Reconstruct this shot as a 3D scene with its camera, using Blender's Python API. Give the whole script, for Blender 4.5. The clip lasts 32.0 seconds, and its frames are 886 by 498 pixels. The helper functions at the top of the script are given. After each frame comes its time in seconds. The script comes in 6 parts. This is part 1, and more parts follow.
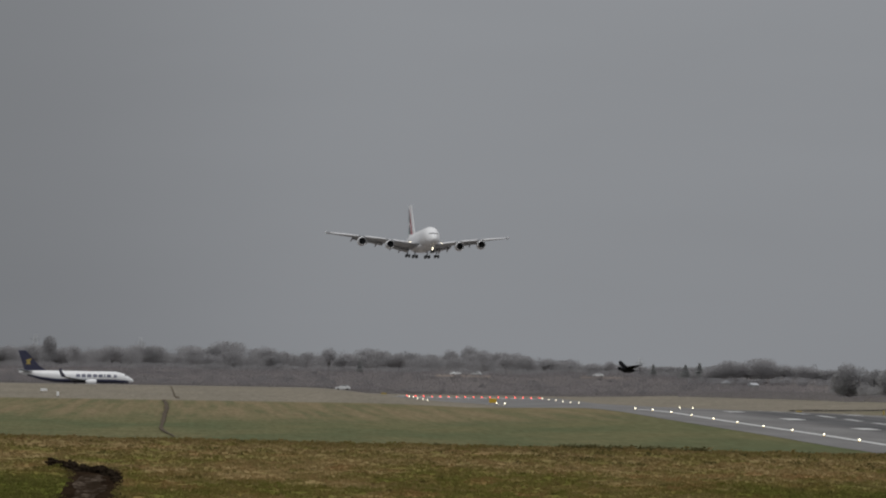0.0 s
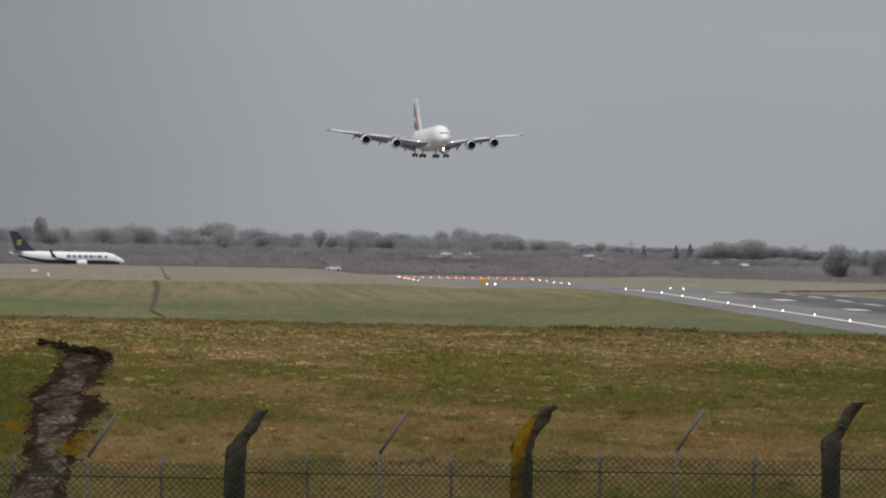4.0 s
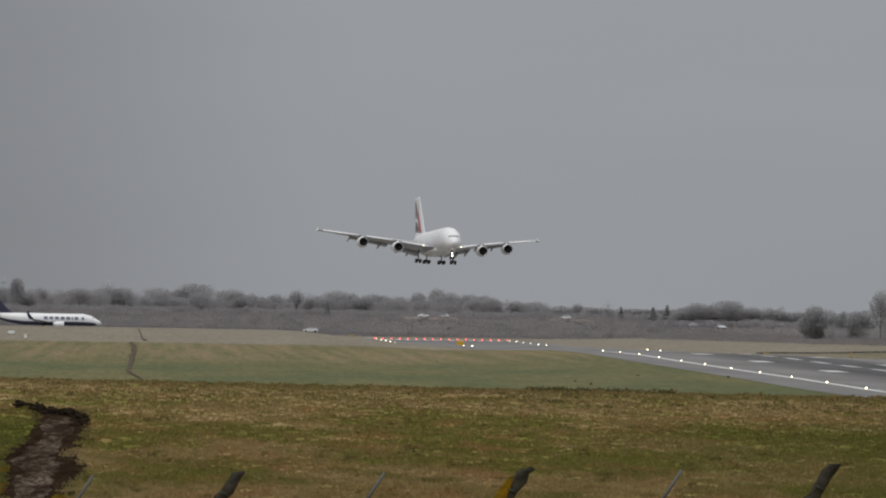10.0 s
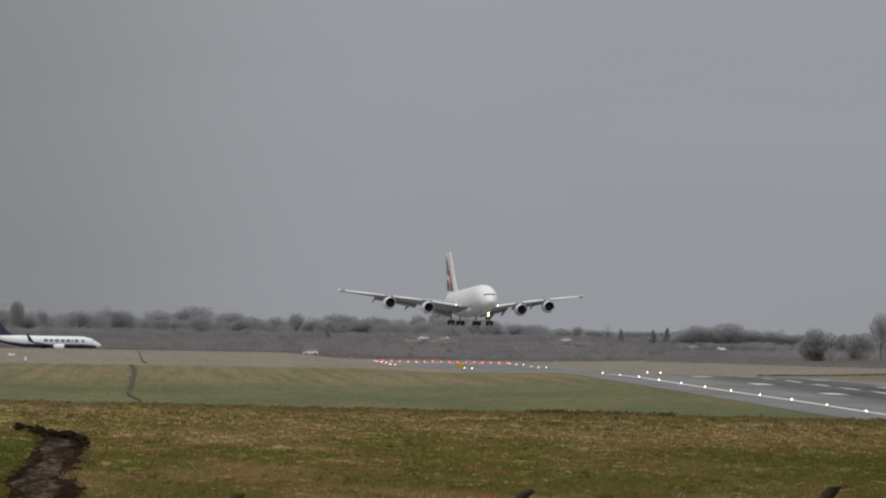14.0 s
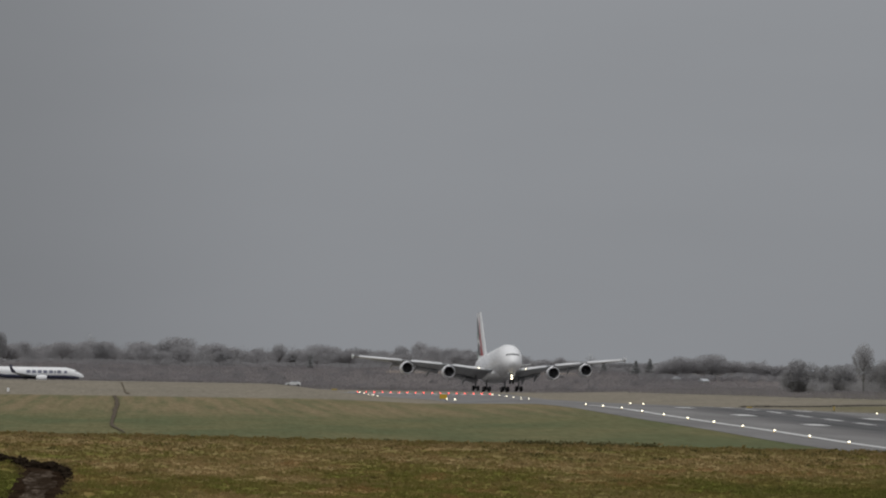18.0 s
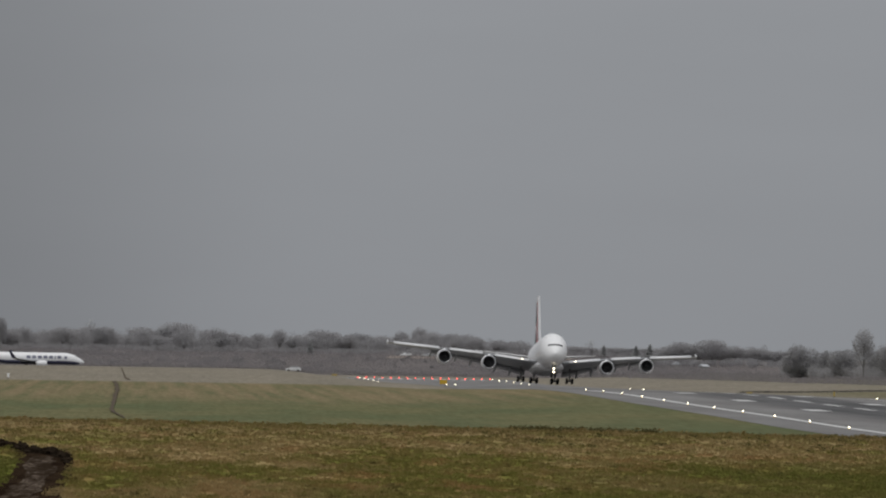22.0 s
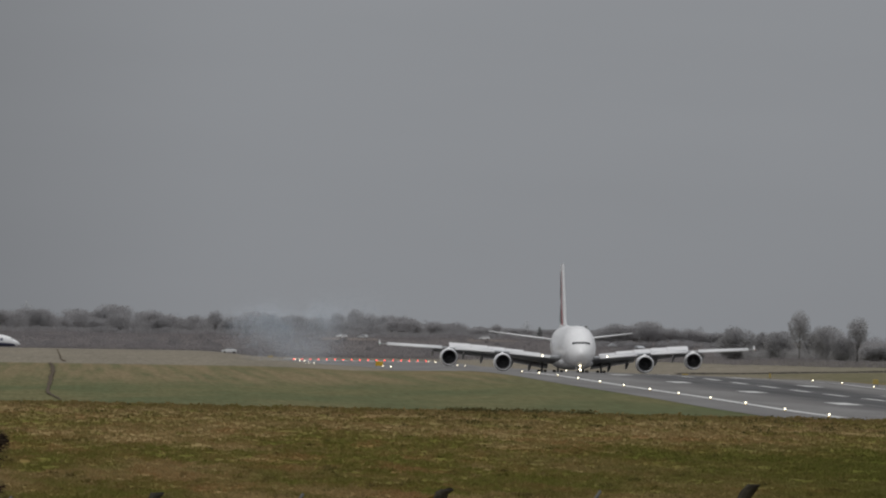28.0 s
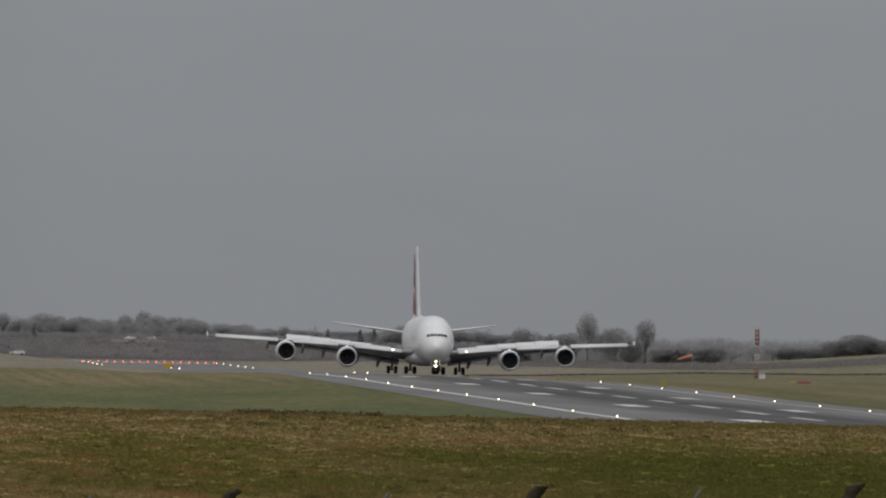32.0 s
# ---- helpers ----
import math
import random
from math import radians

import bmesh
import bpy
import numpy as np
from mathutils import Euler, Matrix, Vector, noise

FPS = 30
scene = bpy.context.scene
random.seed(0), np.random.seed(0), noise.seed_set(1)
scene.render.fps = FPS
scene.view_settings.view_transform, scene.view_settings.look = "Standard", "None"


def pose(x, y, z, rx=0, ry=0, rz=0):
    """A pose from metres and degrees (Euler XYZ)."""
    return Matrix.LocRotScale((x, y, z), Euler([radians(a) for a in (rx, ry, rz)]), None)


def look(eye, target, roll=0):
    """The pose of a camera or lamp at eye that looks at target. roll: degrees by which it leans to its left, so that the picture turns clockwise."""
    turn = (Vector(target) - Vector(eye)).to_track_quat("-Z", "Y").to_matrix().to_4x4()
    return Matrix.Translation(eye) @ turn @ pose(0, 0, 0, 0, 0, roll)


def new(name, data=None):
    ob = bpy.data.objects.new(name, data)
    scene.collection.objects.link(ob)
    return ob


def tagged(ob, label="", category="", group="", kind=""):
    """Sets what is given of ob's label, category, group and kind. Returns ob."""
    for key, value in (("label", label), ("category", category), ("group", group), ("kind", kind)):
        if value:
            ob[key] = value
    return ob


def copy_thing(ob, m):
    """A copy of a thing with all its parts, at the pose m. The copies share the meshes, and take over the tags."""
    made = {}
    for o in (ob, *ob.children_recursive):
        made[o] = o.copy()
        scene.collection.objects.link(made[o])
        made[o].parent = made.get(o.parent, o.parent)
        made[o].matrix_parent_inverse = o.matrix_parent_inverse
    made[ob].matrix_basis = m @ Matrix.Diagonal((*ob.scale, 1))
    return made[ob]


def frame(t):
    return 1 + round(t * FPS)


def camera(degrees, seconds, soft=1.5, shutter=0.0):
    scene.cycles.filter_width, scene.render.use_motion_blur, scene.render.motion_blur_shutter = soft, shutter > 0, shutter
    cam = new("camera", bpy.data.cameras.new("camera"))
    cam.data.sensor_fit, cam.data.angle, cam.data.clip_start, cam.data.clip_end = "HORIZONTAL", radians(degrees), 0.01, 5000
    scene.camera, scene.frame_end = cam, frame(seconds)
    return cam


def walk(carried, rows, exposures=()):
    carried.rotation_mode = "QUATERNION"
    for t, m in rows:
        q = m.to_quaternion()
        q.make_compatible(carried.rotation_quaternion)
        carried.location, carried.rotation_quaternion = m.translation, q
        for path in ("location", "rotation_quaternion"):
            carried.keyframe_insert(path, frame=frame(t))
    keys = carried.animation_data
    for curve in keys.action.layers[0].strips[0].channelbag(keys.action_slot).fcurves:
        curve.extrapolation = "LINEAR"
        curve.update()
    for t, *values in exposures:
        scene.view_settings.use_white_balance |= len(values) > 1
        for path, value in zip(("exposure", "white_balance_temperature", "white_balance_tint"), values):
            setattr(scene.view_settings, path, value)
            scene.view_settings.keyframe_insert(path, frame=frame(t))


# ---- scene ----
# World: the camera stands at x = 0, y = 0; +y runs along the runway towards its far threshold.
EYE_Z = 10.4
LEAN = 0.917

# seconds, bearing to the right of +y and elevation, in degrees
AIM = [
    (0.0, 1.6434, 0.6509), (0.5, 1.7167, 0.779), (1.0, 1.5774, 0.7513), (1.5, 1.5656, 0.7615),
    (2.0, 1.5911, 0.7529), (2.5, 1.6277, 0.6891), (3.2, 1.6677, 0.4043), (3.8, 1.7035, -0.0428),
    (4.2, 1.7226, -0.1177), (4.5, 1.7349, -0.0637), (5.0, 1.801, 0.101), (5.5, 1.8557, 0.206),
    (6.0, 1.9211, 0.3675), (6.5, 1.8984, 0.4179), (7.0, 1.936, 0.4811), (7.5, 1.9135, 0.5038),
    (8.0, 1.9038, 0.5217), (8.5, 1.9286, 0.5004), (9.0, 1.9083, 0.3721), (9.5, 1.8785, 0.3108),
    (10.0, 1.8544, 0.2887), (10.5, 1.8011, 0.3137), (11.0, 1.8054, 0.3448), (11.5, 1.7965, 0.3649),
    (12.0, 1.8043, 0.3858), (12.5, 1.7936, 0.3975), (13.0, 1.8005, 0.3852), (13.5, 1.8352, 0.4038),
    (14.0, 1.8517, 0.4315), (14.5, 1.8587, 0.4678), (15.0, 1.8847, 0.5193), (15.5, 1.8697, 0.5505),
    (16.2, 1.8797, 0.5761), (16.9, 1.9009, 0.5871), (17.5, 1.9218, 0.5949), (18.0, 1.9579, 0.6298),
    (18.5, 1.9585, 0.6342), (19.0, 1.9713, 0.626), (19.5, 1.9916, 0.6322), (20.0, 1.9573, 0.6259),
    (20.5, 1.9069, 0.6375), (21.0, 1.883, 0.6593), (21.5, 1.9017, 0.631), (22.0, 1.9587, 0.5375),
    (22.5, 2.0529, 0.4077), (23.0, 2.0766, 0.3411), (23.5, 2.0521, 0.3541), (24.0, 2.0002, 0.358),
    (24.5, 1.9897, 0.3782), (25.0, 2.0069, 0.3968), (25.5, 2.0184, 0.4154), (26.2, 2.0825, 0.4217),
    (26.9, 2.1828, 0.4126), (27.5, 2.2672, 0.4112), (28.0, 2.3666, 0.4278), (28.5, 2.4087, 0.4394),
    (29.0, 2.2971, 0.4731), (29.5, 2.3346, 0.4891), (30.0, 2.7343, 0.4831), (30.5, 2.9704, 0.4606),
    (31.0, 3.1467, 0.4184), (31.5, 3.3825, 0.4075), (32.0, 3.7085, 0.4605),
]
cam = camera(5.611, 32.0, soft=2.1)


def aim(bearing, elevation):
    b, e = radians(bearing), radians(elevation)
    return (1000 * math.sin(b), 1000 * math.cos(b), EYE_Z + 1000 * math.tan(e))


walk(cam, [(t, look((0, 0, EYE_Z), aim(b, e), LEAN)) for t, b, e in AIM],
     exposures=[(0, -0.12), (2.5, -0.12), (4.0, 0.34), (5, 0.28), (6, 0.22), (9, 0.16), (13, 0.17), (15, 0.12), (17.5, -0.08), (20, -0.05), (25, 0.0), (28, -0.12), (29, -0.2), (30, -0.38), (31, -0.22), (32, -0.19)])

# ---- light: a thick overcast, brighter overhead than at the horizon, and a veiled sun ----
world = bpy.data.worlds.new("overcast")
scene.world = world
world.use_nodes = True
wn, wl = world.node_tree.nodes, world.node_tree.links
wn.clear()
w_out = wn.new("ShaderNodeOutputWorld")
w_bg = wn.new("ShaderNodeBackground")
w_sky = wn.new("ShaderNodeTexSky")
w_sky.sky_type = "NISHITA"
w_sky.sun_disc = False
w_sky.sun_elevation, w_sky.sun_rotation = radians(64), radians(205)
w_grey = wn.new("ShaderNodeHueSaturation")
w_grey.inputs["Saturation"].default_value = 0.15
wl.new(w_sky.outputs[0], w_grey.inputs["Color"])
w_co = wn.new("ShaderNodeTexCoord")
w_sep = wn.new("ShaderNodeSeparateXYZ")
wl.new(w_co.outputs["Generated"], w_sep.inputs[0])
w_ramp = wn.new("ShaderNodeValToRGB")
w_ramp.color_ramp.elements[0].position, w_ramp.color_ramp.elements[0].color = 0.0, (2.58, 2.69, 2.88, 1)
w_ramp.color_ramp.elements[1].position, w_ramp.color_ramp.elements[1].color = 1.0, (8.0, 8.1, 8.3, 1)
mid = w_ramp.color_ramp.elements.new(0.05)
mid.color = (2.72, 2.84, 3.05, 1)
wl.new(w_sep.outputs["Z"], w_ramp.inputs[0])
w_map = wn.new("ShaderNodeMapping")
w_map.inputs["Scale"].default_value = (14, 14, 60)
wl.new(w_co.outputs["Generated"], w_map.inputs[0])
w_cloud = wn.new("ShaderNodeTexNoise")
w_cloud.inputs["Scale"].default_value, w_cloud.inputs["Detail"].default_value = 1.0, 5.0
wl.new(w_map.outputs[0], w_cloud.inputs["Vector"])
w_cr = wn.new("ShaderNodeMapRange")
w_cr.inputs["To Min"].default_value, w_cr.inputs["To Max"].default_value = 0.93, 1.07
wl.new(w_cloud.outputs["Fac"], w_cr.inputs["Value"])
w_mul = wn.new("ShaderNodeVectorMath")
w_mul.operation = "SCALE"
wl.new(w_ramp.outputs[0], w_mul.inputs[0])
# vignette painted into western sky, and a broad slow swell of light and dark
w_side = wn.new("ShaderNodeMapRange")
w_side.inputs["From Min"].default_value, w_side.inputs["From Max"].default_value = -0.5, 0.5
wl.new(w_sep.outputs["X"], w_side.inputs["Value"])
w_vignette = wn.new("ShaderNodeValToRGB")
w_vignette.color_ramp.interpolation = "B_SPLINE"
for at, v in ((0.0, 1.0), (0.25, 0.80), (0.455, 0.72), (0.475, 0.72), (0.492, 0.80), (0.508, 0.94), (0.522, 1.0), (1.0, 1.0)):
    el = w_vignette.color_ramp.elements[0] if at == 0 else w_vignette.color_ramp.elements[-1] if at == 1 else w_vignette.color_ramp.elements.new(at)
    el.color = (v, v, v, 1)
wl.new(w_side.outputs[0], w_vignette.inputs[0])
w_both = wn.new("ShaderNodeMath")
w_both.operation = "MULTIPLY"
wl.new(w_vignette.outputs[0], w_both.inputs[0])
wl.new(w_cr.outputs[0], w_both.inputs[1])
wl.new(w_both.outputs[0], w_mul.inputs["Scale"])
w_mix = wn.new("ShaderNodeMix")
w_mix.data_type = "RGBA"
w_mix.inputs[0].default_value = 0.95
wl.new(w_grey.outputs[0], w_mix.inputs[6])
wl.new(w_mul.outputs[0], w_mix.inputs[7])
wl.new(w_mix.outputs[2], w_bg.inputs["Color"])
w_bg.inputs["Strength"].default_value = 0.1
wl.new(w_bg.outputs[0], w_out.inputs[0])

sun_data = bpy.data.lights.new("sun", "SUN")
sun_data.energy, sun_data.angle, sun_data.color = 1.0, radians(40), (1.0, 0.98, 0.95)
sun = new("sun", sun_data)
sun.matrix_world = look((0, 0, 100), (0.20, 0.40, 99.08))


# ---- materials ----
def nodes_of(name):
    m = bpy.data.materials.new(name)
    m.use_nodes = True
    nt = m.node_tree
    return m, nt.nodes, nt.links, nt.nodes["Principled BSDF"]


def noise_fac(n, l, coords, scale, detail=4.0, stretch=(1, 1, 1), low=0.3, high=0.7):
    mp = n.new("ShaderNodeMapping")
    mp.inputs["Scale"].default_value = stretch
    l.new(coords, mp.inputs[0])
    tx = n.new("ShaderNodeTexNoise")
    tx.inputs["Scale"].default_value, tx.inputs["Detail"].default_value = scale, detail
    l.new(mp.outputs[0], tx.inputs["Vector"])
    mr = n.new("ShaderNodeMapRange")
    mr.inputs["From Min"].default_value, mr.inputs["From Max"].default_value = low, high
    l.new(tx.outputs["Fac"], mr.inputs["Value"])
    return mr.outputs[0]


def blend(n, l, fac, a, b, kind="MIX"):
    mx = n.new("ShaderNodeMix")
    mx.data_type, mx.blend_type = "RGBA", kind
    for socket, value in ((mx.inputs[0], fac), (mx.inputs[6], a), (mx.inputs[7], b)):
        if isinstance(value, (int, float)):
            socket.default_value = value
        elif isinstance(value, tuple):
            socket.default_value = (*value, 1)
        else:
            l.new(value, socket)
    return mx.outputs[2]


def bump(n, l, p, height, strength, distance):
    bp = n.new("ShaderNodeBump")
    bp.inputs["Strength"].default_value, bp.inputs["Distance"].default_value = strength, distance
    l.new(height, bp.inputs["Height"])
    l.new(bp.outputs[0], p.inputs["Normal"])


def surface(name, colour, other=None, rough=0.6, metal=0.0, scale=2.0, fine=14.0, relief=0.0, space="Object", each=0.0):
    """A painted, metal or mineral surface with stains, grain and a slight difference from piece to piece."""
    m, n, l, p = nodes_of(name)
    tc = n.new("ShaderNodeTexCoord")
    co = tc.outputs["Object"]
    if space == "World":
        co = n.new("ShaderNodeNewGeometry").outputs["Position"]
    other = other or tuple(c * 0.75 for c in colour)
    big = noise_fac(n, l, co, scale)
    small = noise_fac(n, l, co, fine)
    c = blend(n, l, big, colour, other)
    c = blend(n, l, small, c, blend(n, l, 0.35, c, other))
    if each:
        info = n.new("ShaderNodeObjectInfo")
        mr = n.new("ShaderNodeMapRange")
        mr.inputs["To Min"].default_value, mr.inputs["To Max"].default_value = 1 - each, 1 + each
        l.new(info.outputs["Random"], mr.inputs["Value"])
        vm = n.new("ShaderNodeVectorMath")
        vm.operation = "SCALE"
        l.new(c, vm.inputs[0])
        l.new(mr.outputs[0], vm.inputs["Scale"])
        c = vm.outputs[0]
    l.new(c, p.inputs["Base Color"])
    rr = n.new("ShaderNodeMapRange")
    rr.inputs["To Min"].default_value, rr.inputs["To Max"].default_value = max(0.02, rough - 0.08), min(1, rough + 0.08)
    l.new(small, rr.inputs["Value"])
    l.new(rr.outputs[0], p.inputs["Roughness"])
    p.inputs["Metallic"].default_value = metal
    if rough > 0.75:
        p.inputs["Specular IOR Level"].default_value = 0.0
    if relief:
        bump(n, l, p, small, 0.5, relief)
    return m


def glowing(name, colour, strength):
    m, n, l, p = nodes_of(name)
    p.inputs["Base Color"].default_value = (*colour, 1)
    p.inputs["Emission Color"].default_value = (*colour, 1)
    p.inputs["Emission Strength"].default_value = strength
    return m


def grass_material(name, near):
    """Winter turf: straw, olive and green patches; the outer field is mown in strips."""
    m, n, l, p = nodes_of(name)
    co = n.new("ShaderNodeNewGeometry").outputs["Position"]
    sep = n.new("ShaderNodeSeparateXYZ")
    l.new(co, sep.inputs[0])
    straw, green, brown, dark = (0.400, 0.298, 0.148), (0.195, 0.192, 0.048), (0.300, 0.200, 0.088), (0.080, 0.066, 0.022)
    patch = noise_fac(n, l, co, 1.0, 5, (0.13, 0.028, 0.2), 0.33, 0.63)
    along = n.new("ShaderNodeMapRange")
    along.inputs["From Min"].default_value, along.inputs["From Max"].default_value = 100, 560
    l.new(sep.outputs["Y"], along.inputs["Value"])
    zone = n.new("ShaderNodeValToRGB")
    zone.color_ramp.interpolation = "EASE"
    for at, v in ((0.0, 0.42), (0.25, 0.40), (0.40, 0.56), (0.54, 0.56), (0.66, 0.30), (0.80, 0.16), (1.0, 0.24)):
        el = zone.color_ramp.elements[0] if at == 0 else zone.color_ramp.elements[1] if at == 1 else zone.color_ramp.elements.new(at)
        el.color = (v, v, v, 1)
    l.new(along.outputs[0], zone.inputs[0])
    lush = n.new("ShaderNodeMath")
    lush.operation = "ADD"
    l.new(patch, lush.inputs[0])
    l.new(zone.outputs[0], lush.inputs[1])
    ripe = n.new("ShaderNodeMapRange")
    ripe.interpolation_type = "SMOOTHSTEP"
    ripe.inputs["From Min"].default_value, ripe.inputs["From Max"].default_value = 0.62, 1.25
    l.new(lush.outputs[0], ripe.inputs["Value"])
    # lusher grass beyond the mud and at the eastern end of the field
    west, east = n.new("ShaderNodeMapRange"), n.new("ShaderNodeMapRange")
    west.inputs["From Min"].default_value, west.inputs["From Max"].default_value, west.inputs["To Max"].default_value = -2.6, -3.6, 0.8
    east.inputs["From Min"].default_value, east.inputs["From Max"].default_value, east.inputs["To Max"].default_value = 13, 27, 0.75
    l.new(sep.outputs["X"], west.inputs["Value"])
    l.new(sep.outputs["X"], east.inputs["Value"])
    near_y = n.new("ShaderNodeMapRange")
    near_y.inputs["From Min"].default_value, near_y.inputs["From Max"].default_value = 390, 330
    l.new(sep.outputs["Y"], near_y.inputs["Value"])
    both, damp, wet = n.new("ShaderNodeMath"), n.new("ShaderNodeMath"), n.new("ShaderNodeMath")
    damp.operation, wet.operation, both.operation = "MULTIPLY", "MAXIMUM", "MAXIMUM"
    l.new(west.outputs[0], both.inputs[0])
    l.new(east.outputs[0], both.inputs[1])
    l.new(both.outputs[0], damp.inputs[0])
    l.new(near_y.outputs[0], damp.inputs[1])
    l.new(ripe.outputs[0], wet.inputs[0])
    l.new(damp.outputs[0], wet.inputs[1])
    patch = wet.outputs[0]
    sward = n.new("ShaderNodeMath")
    sward.operation = "MULTIPLY"
    l.new(both.outputs[0], sward.inputs[0])
    l.new(near_y.outputs[0], sward.inputs[1])
    patch2 = noise_fac(n, l, co, 1.0, 6, (0.75, 0.10, 0.5), 0.42, 0.64)
    blade = noise_fac(n, l, co, 1.0, 6, (7, 1.6, 7), 0.30, 0.72)
    c = blend(n, l, patch, straw, green)
    c = blend(n, l, blend(n, l, 0.6, (0, 0, 0), patch2), c, brown)
    rust = noise_fac(n, l, co, 1.0, 5, (0.36, 0.06, 0.3), 0.53, 0.72)
    c = blend(n, l, blend(n, l, 0.8, (0, 0, 0), rust), c, (0.37, 0.215, 0.100))
    crest = n.new("ShaderNodeMapRange")
    crest.inputs["From Min"].default_value, crest.inputs["From Max"].default_value = 370, 500
    crest.inputs["To Max"].default_value = 0.62
    l.new(sep.outputs["Y"], crest.inputs["Value"])
    c = blend(n, l, crest.outputs[0], c, blend(n, l, patch2, (0.265, 0.198, 0.098), (0.205, 0.156, 0.071)))
    mottle = noise_fac(n, l, co, 1.0, 5, (0.55, 0.085, 0.4), 0.50, 0.62)
    c = blend(n, l, blend(n, l, 0.6, (0, 0, 0), mottle), c, (0.165, 0.160, 0.036))
    tussock = noise_fac(n, l, co, 1.0, 4, (1.5, 0.24, 1.0), 0.59, 0.69)
    c = blend(n, l, blend(n, l, 0.7, (0, 0, 0), tussock), c, (0.070, 0.056, 0.020))
    bleach = noise_fac(n, l, co, 1.0, 4, (0.9, 0.15, 1.0), 0.58, 0.70)
    c = blend(n, l, blend(n, l, 0.6, (0, 0, 0), bleach), c, (0.42, 0.31, 0.16))
    c = blend(n, l, blend(n, l, 0.22, (0, 0, 0), blade), c, dark)
    c = blend(n, l, sward.outputs[0], c, blend(n, l, tussock, (0.115, 0.130, 0.026), (0.070, 0.070, 0.018)))
    c = blend(n, l, 1.0, c, (0.94, 0.94, 0.94), "MULTIPLY")
    # the airfield beyond the bank: duller green, bleached strips further out
    mown_a, mown_b, mown_c = (0.180, 0.171, 0.092), (0.128, 0.145, 0.079), (0.258, 0.205, 0.126)
    f1 = noise_fac(n, l, co, 1.0, 5, (0.055, 0.0075, 0.05), 0.38, 0.62)
    turn = n.new("ShaderNodeMapping")
    turn.inputs["Rotation"].default_value = (0, 0, 0.001)
    l.new(co, turn.inputs[0])
    f2 = noise_fac(n, l, turn.outputs[0], 1.0, 5, (0.40, 0.0030, 0.1), 0.40, 0.60)
    f3 = noise_fac(n, l, co, 1.0, 6, (1.6, 0.05, 0.5), 0.38, 0.64)
    far = blend(n, l, f1, mown_a, mown_b)
    out_y = n.new("ShaderNodeMapRange")
    out_y.inputs["From Min"].default_value, out_y.inputs["From Max"].default_value = 1300, 1480
    l.new(sep.outputs["Y"], out_y.inputs["Value"])
    strip = n.new("ShaderNodeMath")
    strip.operation = "MULTIPLY"
    l.new(out_y.outputs[0], strip.inputs[0])
    l.new(blend(n, l, 0.7, (1, 1, 1), f2), strip.inputs[1])
    far = blend(n, l, strip.outputs[0], far, mown_c)
    out2 = n.new("ShaderNodeMapRange")
    out2.inputs["From Min"].default_value, out2.inputs["From Max"].default_value = 1830, 1880
    l.new(sep.outputs["Y"], out2.inputs["Value"])
    side = n.new("ShaderNodeMapRange")
    side.inputs["From Min"].default_value, side.inputs["From Max"].default_value = 138, 152
    l.new(sep.outputs["X"], side.inputs["Value"])
    verge = n.new("ShaderNodeMapRange")
    verge.inputs["From Min"].default_value, verge.inputs["From Max"].default_value = 152, 164
    l.new(sep.outputs["X"], verge.inputs["Value"])
    rank = blend(n, l, f1, (0.175, 0.160, 0.092), (0.140, 0.138, 0.075))
    far = blend(n, l, side.outputs[0], far, blend(n, l, verge.outputs[0], rank, blend(n, l, f1, (0.25, 0.212, 0.148), (0.205, 0.180, 0.117))))
    far = blend(n, l, out2.outputs[0], far, blend(n, l, f1, (0.292, 0.260, 0.213), (0.262, 0.235, 0.195)))
    # olive meadow between the runway and the drain
    mead_x, mead_y, mead = n.new("ShaderNodeMapRange"), n.new("ShaderNodeMapRange"), n.new("ShaderNodeMath")
    mead_x.inputs["From Min"].default_value, mead_x.inputs["From Max"].default_value = 150, 175
    mead_y.inputs["From Min"].default_value, mead_y.inputs["From Max"].default_value, mead_y.inputs["To Max"].default_value = 2235, 2190, 0.8
    l.new(sep.outputs["X"], mead_x.inputs["Value"])
    l.new(sep.outputs["Y"], mead_y.inputs["Value"])
    mead.operation = "MULTIPLY"
    l.new(mead_x.outputs[0], mead.inputs[0])
    l.new(mead_y.outputs[0], mead.inputs[1])
    far = blend(n, l, mead.outputs[0], far, blend(n, l, f1, (0.205, 0.182, 0.112), (0.165, 0.156, 0.088)))
    knoll_x, knoll_y, knoll = n.new("ShaderNodeMapRange"), n.new("ShaderNodeMapRange"), n.new("ShaderNodeMath")
    knoll_x.inputs["From Min"].default_value, knoll_x.inputs["From Max"].default_value = 185, 225
    knoll_y.inputs["From Min"].default_value, knoll_y.inputs["From Max"].default_value = 2205, 2240
    l.new(sep.outputs["X"], knoll_x.inputs["Value"])
    l.new(sep.outputs["Y"], knoll_y.inputs["Value"])
    knoll.operation = "MULTIPLY"
    l.new(knoll_x.outputs[0], knoll.inputs[0])
    l.new(knoll_y.outputs[0], knoll.inputs[1])
    far = blend(n, l, knoll.outputs[0], far, blend(n, l, f1, (0.250, 0.232, 0.172), (0.215, 0.203, 0.145)))
    fleck = noise_fac(n, l, co, 1.0, 6, (0.5, 0.05, 0.5), 0.40, 0.65)
    far = blend(n, l, blend(n, l, 0.25, (0, 0, 0), fleck), far, (0.085, 0.075, 0.040))
    far = blend(n, l, blend(n, l, 0.30, (0, 0, 0), f3), far, (0.07, 0.066, 0.035))
    heath = n.new("ShaderNodeMapRange")
